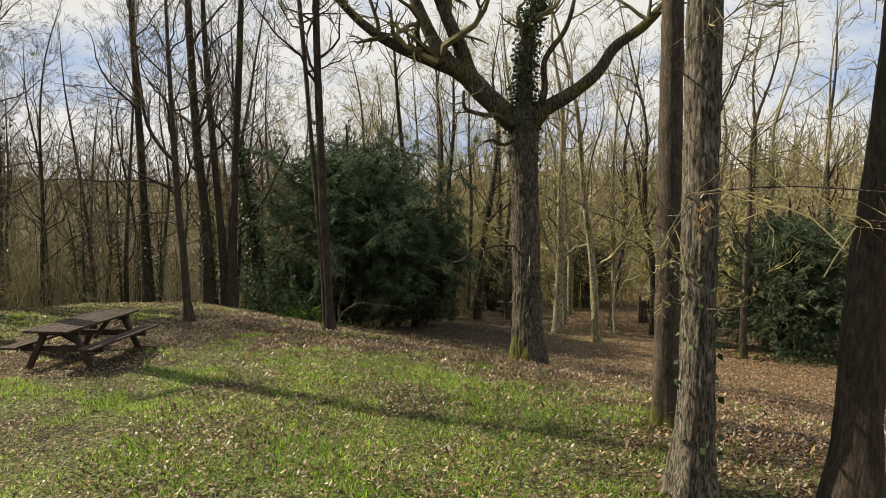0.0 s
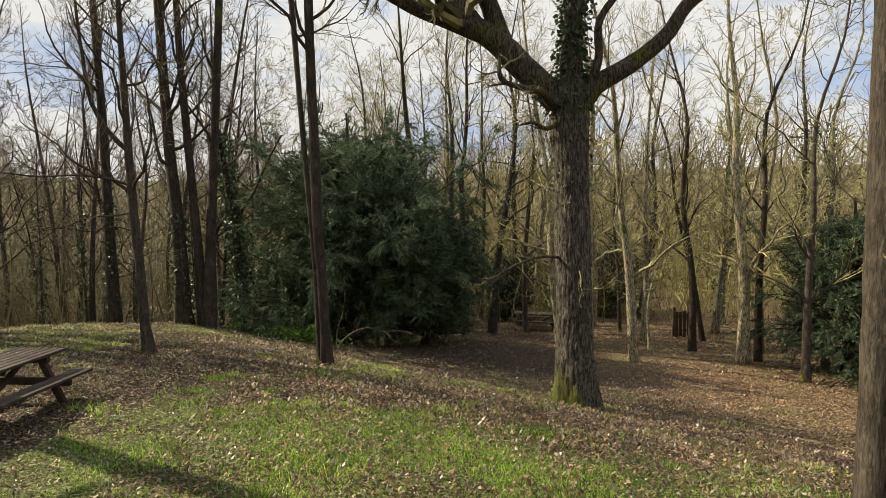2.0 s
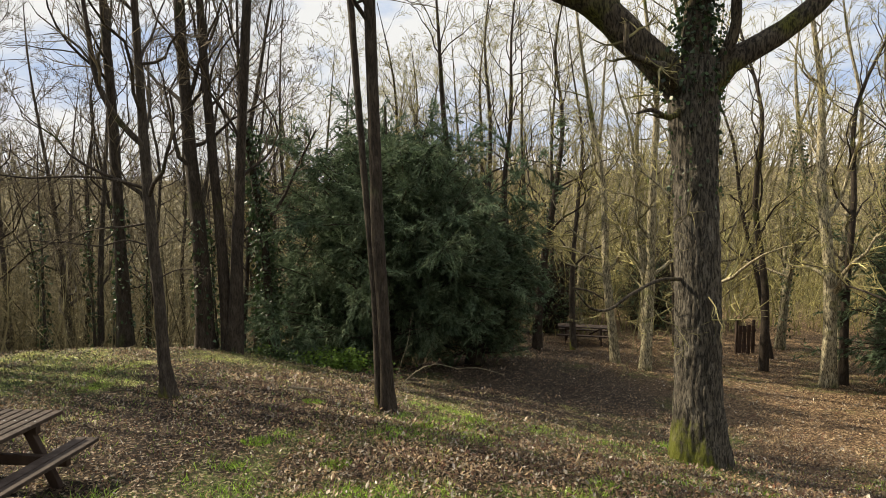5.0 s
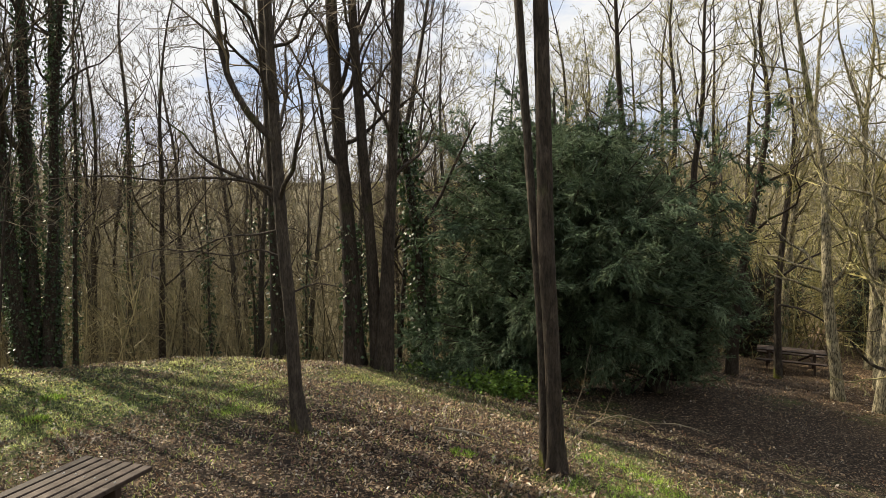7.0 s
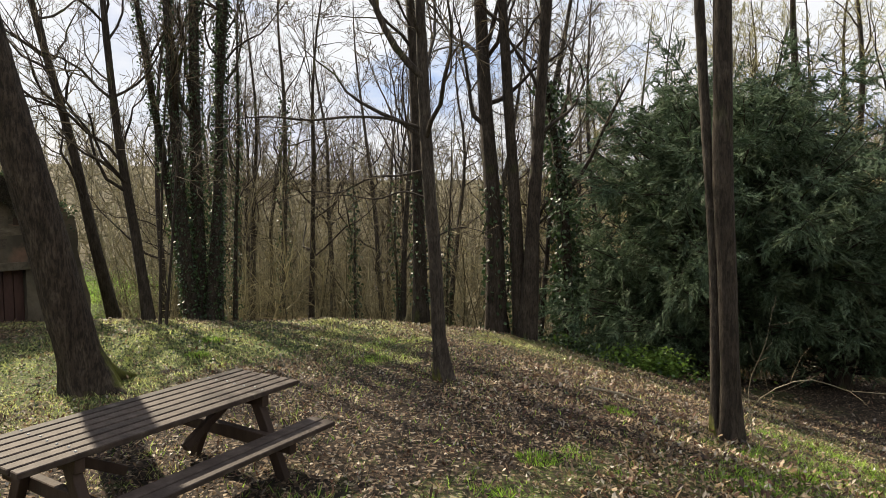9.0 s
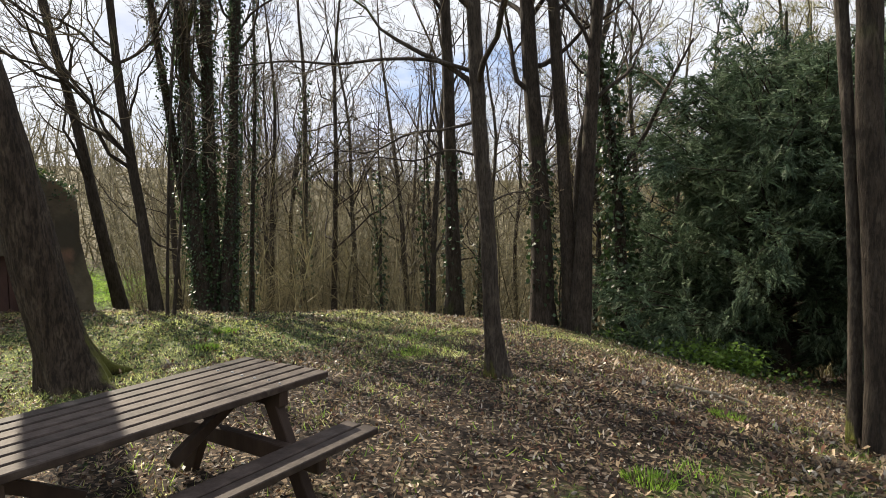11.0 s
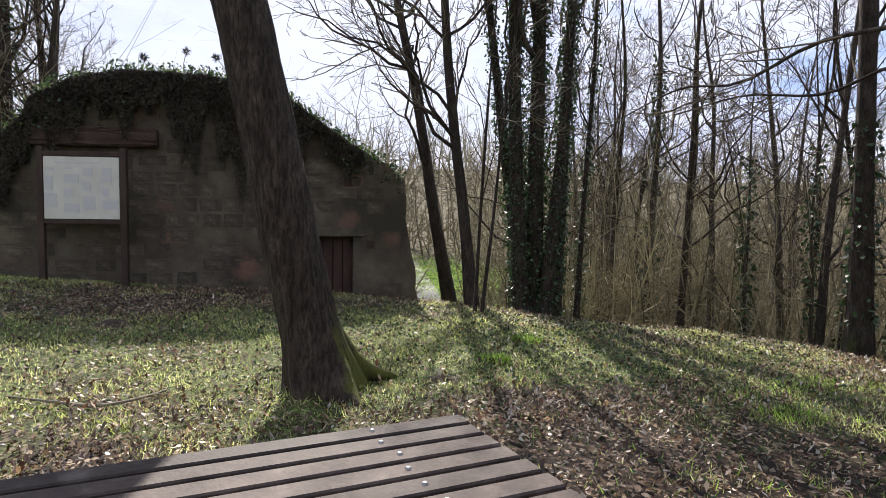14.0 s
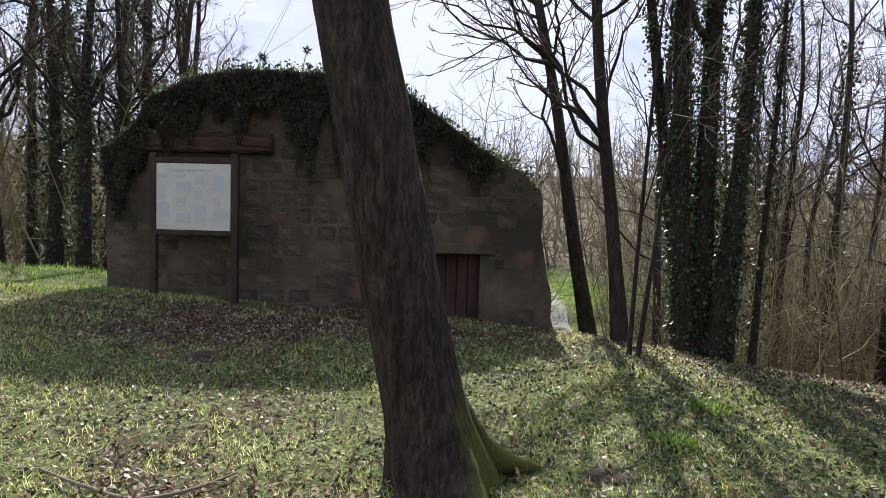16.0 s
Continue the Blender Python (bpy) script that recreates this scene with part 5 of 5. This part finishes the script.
    at = np.stack([ORIGIN[0] + EX[0] * a + EX[1] * out, ORIGIN[1] + EX[1] * a - EX[0] * out, z], 1)
    L = rng.uniform(0.018, 0.05, N)
    tagged(link_mesh("dead_ivy", *blades(rng, at, np.c_[rng.normal(0.15, 0.6, N), rng.normal(0, 0.8, N), rng.normal(-0.4, 0.6, N)], L, L * 0.6, 0.2, True), DEAD_IVY, s, "dry brown ivy stems and leaves on the wall", smooth=False), kind="stuff")
    N = 4800
    t = rng.uniform(0.6, seg[-1] - 0.2, N)
    a, z = np.interp(t, seg, prof[:, 0]), np.interp(t, seg, prof[:, 1])
    out = -rng.uniform(-0.1, 3.5, N)
    at = np.stack([ORIGIN[0] + EX[0] * a + EX[1] * out, ORIGIN[1] + EX[1] * a - EX[0] * out, z], 1)
    L = rng.uniform(0.08, 0.26, N)
    tagged(link_mesh("turf", *blades(rng, at, np.c_[rng.normal(0, 0.5, (N, 2)), np.ones(N)], L, L * 0.08 + 0.005, 0.15), TURF, s, "grass growing on the wall head", smooth=False), kind="stuff")
    return s


SHED = shed()


def dead_stalk(a, d, height, seed):
    """A dry stalk with a round seed head, rooted in the turf of the hut's roof."""
    rng = np.random.default_rng(seed)
    prof = np.array(PROFILE[3:15])[::-1]
    base = np.array(wall_point(a, float(np.interp(a, prof[:, 0], prof[:, 1])) - 0.1, -d))
    st = tagged(holder("dead_stalk", base), "dry brown weed stalk with a round seed head on the hut", "weed", "weed stalks")
    q = np.array([(0, 0, 0, 0.012), (rng.normal(0, 0.03), rng.normal(0, 0.05), height * 0.55, 0.009), (rng.normal(0, 0.05), rng.normal(0, 0.12), height, 0.006)])
    link_mesh("stem", *stem(q, 8, 5, seed, 0.05, 0.0), DEAD_WOOD, st)
    n = 70
    d3 = unit(rng.normal(0, 1, (n, 3)))
    tagged(link_mesh("seed_head", *blades(rng, q[-1, :3] + d3 * 0.02, d3, np.full(n, 0.09), np.full(n, 0.02), 0.0, True), DEAD_IVY, st, "round brown seed head", smooth=False), kind="stuff")


for a, d, h, sd in ((-3.62, 0.8, 0.62, 1), (-4.75, 1.0, 0.55, 2), (-4.3, 1.4, 0.8, 3)):
    dead_stalk(a, d, h, sd)


def notice_board():
    b = tagged(holder("notice_board"), "pale notice board on two dark wooden posts before the hut", "notice board")
    turn = Matrix.Rotation(-math.atan2(EX[0], EX[1]) - radians(8), 4, "Z")
    mid, o = -5.72, 0.50
    along = turn @ Vector((0, 1, 0))

    def put(bm, s, z, out, name, mat, label="", under=None):
        c = Vector(wall_point(mid, z, o)) + along * s + (turn @ Vector((1, 0, 0))) * out
        bmesh.ops.transform(bm, verts=bm.verts, matrix=Matrix.Translation(c) @ turn)
        return part(name, bm, mat, under or b, label)
    for s in (-0.63, 0.63):
        z0 = float(lie(*wall_point(mid + s, 0, o)[:2]))
        put(box((0.09, 0.10, 2.95 - z0 + 0.2)), s, (2.95 + z0 - 0.2) / 2, -0.03, "post", FRAME_WOOD)
    for z in (2.84, 1.755):
        put(box((0.06, 1.18, 0.07)), 0, z, -0.02, "rail", FRAME_WOOD)
    panel = put(box((0.02, 1.14, 0.99), bevel=0.002), 0, 2.295, 0.0, "panel", PANEL, "faded white printed panel")
    rng = random.Random(4)
    for col in range(4):
        x = -0.44 + 0.29 * col
        z = 2.62
        while z > 2.0:
            h = rng.choice((0.03, 0.05, 0.14, 0.22))
            w = rng.uniform(0.10, 0.26)
            put(box((0.004, w, h), bevel=0), x + (w - 0.24) / 2, z - h / 2, 0.0125, "printed_bar", INK, under=panel)
            z -= h + rng.uniform(0.05, 0.10)
    put(box((0.004, 0.7, 0.025), bevel=0), -0.05, 2.70, 0.0125, "printed_bar", INK, under=panel)


notice_board()


# ---- ground cover ----
def open_floor(rng, n, box4):
    x, y = rng.uniform(box4[0], box4[1], n), rng.uniform(box4[2], box4[3], n)
    return x, y


def leaf_litter(n, box4, seed, size, label, lift=0.0):
    rng = np.random.default_rng(seed)
    x, y = open_floor(rng, n, box4)
    # bare soil; second patch thins leaves to deepen the yew's shadow
    bare = np.maximum(np.exp(-(((x - 0.5) / 3.6) ** 2 + ((y - 20.5) / 4.0) ** 2)), np.exp(-(((x - 1.2) / 5.5) ** 4 + ((y - 24.0) / 4.2) ** 4)))
    keep = rng.random(n) < np.clip(1.15 - 0.62 * grassy(x, y), 0.35, 1) * (1 - 0.9 * bare)
    x, y = x[keep], y[keep]
    n = len(x)
    at = np.c_[x, y, lie(x, y) + lift * rng.random(n) + rng.uniform(0.0, 0.03, n)]
    a = rng.uniform(0, 2 * np.pi, n)
    L = size * rng.uniform(0.6, 1.5, n)
    w = np.c_[np.cos(a), np.sin(a), rng.normal(0.06, 0.45, n)]
    side = unit(np.c_[-np.sin(a), np.cos(a), rng.normal(0, 0.5, n)]) * (L * rng.uniform(0.25, 0.5, n))[:, None]
    tip = at + w * L[:, None] + np.c_[np.zeros((n, 2)), rng.normal(0.005, 0.015, n)]
    mid = (at + tip) / 2 + np.c_[np.zeros((n, 2)), rng.normal(0, 0.006, n)]
    V = np.stack([at, mid + side * 0.8, tip, mid - side * rng.uniform(0.4, 1.0, (n, 1))], 1).reshape(-1, 3)
    ob = link_mesh("leaf_litter", V, np.arange(n * 4).reshape(-1, 4), LITTER, smooth=False)
    ob.data.materials.append(PALE_LITTER)
    ob.data.materials.append(RED_LITTER)
    ob.data.polygons.foreach_set("material_index", rng.choice(3, n, p=(0.52, 0.12, 0.36)).astype(np.int32))
    tagged(ob, label, "leaf litter", kind="stuff")


leaf_litter(78000, (-3.5, 7, 2.5, 14.5), 304, 0.046, "large dry oak leaves among the grass", 0.05)
leaf_litter(175000, (-9, 6.5, 2.5, 21), 301, 0.034, "dry brown oak leaves strewn over the mound")
leaf_litter(26000, (6.5, 16, 3, 14), 305, 0.06, "dry brown leaves at the edge of the clearing")
leaf_litter(80000, (-6, 18, 14, 34), 302, 0.055, "dry brown leaves in the hollow")
leaf_litter(85000, (-16, -8, 4, 21), 303, 0.038, "scattered dry leaves in the grass before the hut")


def grass(n, box4, seed, length, label, cut=0.35, mat=None):
    rng = np.random.default_rng(seed)
    x, y = open_floor(rng, n, box4)
    clump = 0.7 * mottle(x, y, 0.55, 5) + 0.7 * mottle(x, y, 0.22, 6)
    keep = rng.random(n) < np.clip((grassy(x, y) + 0.6 * clump - cut) * 1.9, 0.05, 1.0)
    x, y = x[keep], y[keep]
    n = len(x)
    L = length * rng.uniform(0.5, 1.5, n) * (1 + 0.6 * np.clip(clump[keep], 0, 1))
    v, f = blades(rng, np.c_[x, y, lie(x, y) - 0.01], np.c_[rng.normal(0, 0.5, (n, 2)), np.ones(n)], L, L * 0.07 + 0.004, 0.15, True)
    tagged(link_mesh("grass", v, f, mat or GRASS, smooth=False), label, "grass", kind="stuff")


grass(300000, (-8.5, 6.5, 2.5, 17), 311, 0.068, "patchy spring grass on the mound", 0.60, LUSH_GRASS)
grass(230000, (-17, -6.5, 3, 21), 312, 0.048, "short sunlit grass before the hut", 0.22)
grass(60000, (-8, 1.5, 13.5, 21), 315, 0.036, "short mossy grass on the back of the mound", 0.1)
rng_lawn = np.random.default_rng(314)
lx, ly = rng_lawn.normal(-46, 8, 30000), rng_lawn.normal(31, 5, 30000)
tagged(link_mesh("grass", *blades(rng_lawn, np.c_[lx, ly, lie(lx, ly)], np.c_[rng_lawn.normal(0, 0.5, (30000, 2)), np.ones(30000)], np.full(30000, 0.14), np.full(30000, 0.05), 0.2, True), LUSH_GRASS, smooth=False), "bright green lawn beside the lane", "grass", kind="stuff")
grass(26000, (-25, -15.5, -2, 9), 313, 0.09, "short grass on the slope beside the hut", 0.2, LUSH_GRASS)


def tuft(x, y, seed, r=0.17, n=320, length=0.07):
    rng = np.random.default_rng(seed)
    a, d = rng.uniform(0, 2 * np.pi, n), r * np.sqrt(rng.random(n))
    px, py = x + d * np.cos(a), y + d * np.sin(a)
    L = length * rng.uniform(0.6, 1.3, n)
    v, f = blades(rng, np.c_[px, py, lie(px, py)], np.c_[np.cos(a) * d / r * 0.6, np.sin(a) * d / r * 0.6, np.ones(n)], L, L * 0.06 + 0.003, 0.12)
    tagged(link_mesh("grass_tuft", v, f, LUSH_GRASS, smooth=False), "bright green tuft of grass among dead leaves", "grass tuft", "grass tufts")


for i, (x, y) in enumerate(((-10.2, 14.1), (-10.9, 15.0), (-4.1, 13.0), (-2.9, 12.4), (-2.0, 14.2), (-3.9, 15.2), (0.3, 12.4), (2.6, 13.6), (-0.9, 10.4), (-1.9, 8.6))):
    tuft(x, y, 400 + i)


def hanging_leaves(at, n, seed):
    """A bunch of dead oak leaves caught on side twigs."""
    rng = np.random.default_rng(seed)
    p = np.array(at) + rng.normal(0, 1, (n, 3)) * np.array([0.035, 0.035, 0.09])
    L = rng.uniform(0.04, 0.07, n)
    v, f = blades(rng, p, np.c_[rng.normal(0, 0.5, (n, 2)), -np.ones(n)], L, L * 0.5, 0.1)
    tagged(link_mesh("hanging_leaves", v, f, LITTER, smooth=False), "bunch of dead brown oak leaves caught on twigs", "dead leaves", kind="stuff")


hanging_leaves((2.68, 3.76, 3.44), 44, 7)
hanging_leaves((2.82, 3.7, 3.22), 9, 8)


def fallen_branch(points, seed, label="dead grey branch lying in the grass"):
    rng = np.random.default_rng(seed)
    q = np.array([(x, y, float(lie(x, y)) + dz, r) for x, y, dz, r in points])
    b = tagged(holder("fallen_branch", q[0, :3]), label, "branch", "fallen branches")
    q[:, :3] -= q[0, :3].copy()
    link_mesh("stick", *stem(q, 14, 7, seed, 0.12, 0.0), DEAD_WOOD, b)
    line = spline(q, 10)
    p, r = fork(rng, line[None, :, :3], line[None, :, 3], 5, 0.2, 0.9, (30, 60), 0.25, 0.5, 4, 0.2, 0.0, 0.3)
    tagged(link_mesh("twigs", *tubes(p, np.maximum(r, 0.0025), 4), TWIG, b), kind="stuff")


fallen_branch([(-10.36, 9.82, 0.03, 0.006), (-9.97, 10.18, 0.03, 0.011), (-9.78, 10.47, 0.03, 0.013), (-9.89, 10.75, 0.04, 0.010), (-10.08, 10.97, 0.05, 0.006)], 1)
fallen_branch([(-4.6, 16.0, 0.03, 0.02), (-4.2, 16.2, 0.04, 0.02), (-3.8, 16.25, 0.03, 0.015)], 2)
fallen_branch([(-2.62, 15.7, 0.0, 0.008), (-2.5, 15.74, 0.45, 0.007), (-1.88, 15.9, 0.93, 0.006), (-1.6, 15.97, 0.88, 0.005), (-1.25, 16.05, 0.93, 0.0045), (-0.7, 16.2, 0.88, 0.0025)], 3, "pale dead branch propped against a tree foot")
fallen_branch([(-2.5, 15.8, 0.0, 0.006), (-2.55, 15.75, 0.7, 0.005), (-2.4, 15.7, 1.2, 0.004), (-2.33, 15.6, 1.65, 0.0025)], 4, "pale dead shoot standing at a tree foot")


def leafy_patch(cx, cy, rx, ry, n, seed, mat, size, height, label, category="ground cover"):
    rng = np.random.default_rng(seed)
    x, y = rng.normal(cx, rx, n), rng.normal(cy, ry, n)
    L = size * rng.uniform(0.6, 1.4, n)
    v, f = blades(rng, np.c_[x, y, lie(x, y) + height * rng.random(n) ** 2], np.c_[rng.normal(0, 0.8, (n, 2)), rng.uniform(0.1, 0.8, n)], L, L * 0.8, 0.25)
    tagged(link_mesh("ground_ivy", v, f, mat, smooth=False), label, category, kind="stuff")


leafy_patch(-5.7, 22.2, 0.9, 0.7, 2200, 501, GREEN_LEAF, 0.09, 0.35, "bright green low leaves beside the yew")
leafy_patch(-6.6, 21.2, 1.2, 0.6, 1500, 502, IVY, 0.08, 0.35, "ivy and brambles at the foot of the trees")
leafy_patch(-10.6, 16.8, 2.4, 1.9, 5200, 503, IVY, 0.038, 0.05, "ivy creeping over the crest of the mound")
leafy_patch(-12.0, 14.0, 2.0, 1.8, 3600, 504, IVY, 0.038, 0.05, "ivy creeping through the grass by the hut")
leafy_patch(14.6, 24.2, 1.4, 0.8, 1200, 505, IVY, 0.10, 0.5, "ivy and brambles at the edge of the clearing")


def molehill(x, y, r, hgt, seed, mat, label):
    """A small heap of earth or leaves."""
    rng = np.random.default_rng(seed)
    n, k = 7, 16
    rr, aa = np.meshgrid(np.linspace(0.02, 1, n), np.arange(k) * 2 * np.pi / k, indexing="ij")
    px, py = x + r * rr * np.cos(aa) * (1 + 0.2 * np.sin(3 * aa)), y + r * rr * np.sin(aa)
    pz = lie(px, py) - 0.02 + hgt * (1 - rr**2) * rng.uniform(0.6, 1.2, rr.shape)
    i = (np.arange(n - 1)[:, None] * k + np.arange(k)[None]).ravel()
    j = (np.arange(n - 1)[:, None] * k + (np.arange(k)[None] + 1) % k).ravel()
    tagged(link_mesh("molehill", np.stack([px, py, pz], -1).reshape(-1, 3), np.stack([i, j, j + k, i + k], 1), mat), label, "earth heap", "earth heaps")


molehill(-9.75, 13.3, 0.24, 0.05, 1, EARTH, "low heap of dark bare earth in the grass")
molehill(-12.8, 10.5, 0.26, 0.07, 2, EARTH, "small heap of brown earth and dead leaves")


def lane():
    """The pale gravel lane in the dip beyond the hut."""
    t = np.linspace(0, 1, 24)
    cx, cy = -34 - 22 * t, 25.2 + 7.8 * t
    w = np.array([0.34, 0.94]) * 0.7
    rows = [np.stack([cx + s * w[0], cy + s * w[1]], 1) for s in (-1, 0, 1)]
    V = np.stack(rows, 1).reshape(-1, 2)
    i = (np.arange(23)[:, None] * 3 + np.arange(2)[None]).ravel()
    ob = link_mesh("path", np.c_[V, lie(V[:, 0], V[:, 1]) + 0.03], np.stack([i, i + 1, i + 4, i + 3], 1), GRAVEL)
    tagged(ob, "pale gravel lane in the dip beyond the hut", "path", kind="structure")


lane()


# ---- stones of the hut's front ----
def stones():
    rng = np.random.default_rng(77)
    kinds = []
    for i in range(8):
        bm = bmesh.new()
        bmesh.ops.create_cube(bm, size=1)
        bmesh.ops.bevel(bm, geom=list(bm.edges), offset=0.09, segments=1, affect="EDGES")
        for v in bm.verts:
            v.co += Vector(rng.normal(0, 0.035, 3))
        me = bpy.data.meshes.new("stone")
        bm.to_mesh(me)
        bm.free()
        me.materials.append(STONE_BLOCK)
        kinds.append(me)
    top = np.array(PROFILE[3:15])[::-1]
    turn = Matrix.Rotation(-math.atan2(EX[0], EX[1]), 4, "Z")
    z = 0.35
    while z < 3.0:
        h = rng.uniform(0.19, 0.30)
        a = -7.15 + rng.uniform(0, 0.2)
        while a < -0.4:
            w = rng.uniform(0.26, 0.62)
            mid, mz = a + w / 2, z + h / 2
            free = not (DOOR[0] - 0.05 < a + w and a < DOOR[1] + 0.05 and z < DOOR[2] + 0.2)
            under = mz + h / 2 < np.interp(mid, top[:, 0], top[:, 1]) - 0.05
            edge = a + w < -0.12 - 0.1 * z
            if free and under and edge and not (-6.8 < mid < -4.6 and z > 2.75):
                ob = new("stone", kinds[rng.integers(8)])
                ob.parent = SHED
                ob.matrix_world = Matrix.Translation(wall_point(mid, mz, rng.uniform(-0.066, -0.050))) @ turn @ Matrix.Diagonal((0.12, w - 0.025, h - 0.025, 1))
            a += w
        z += h


stones()
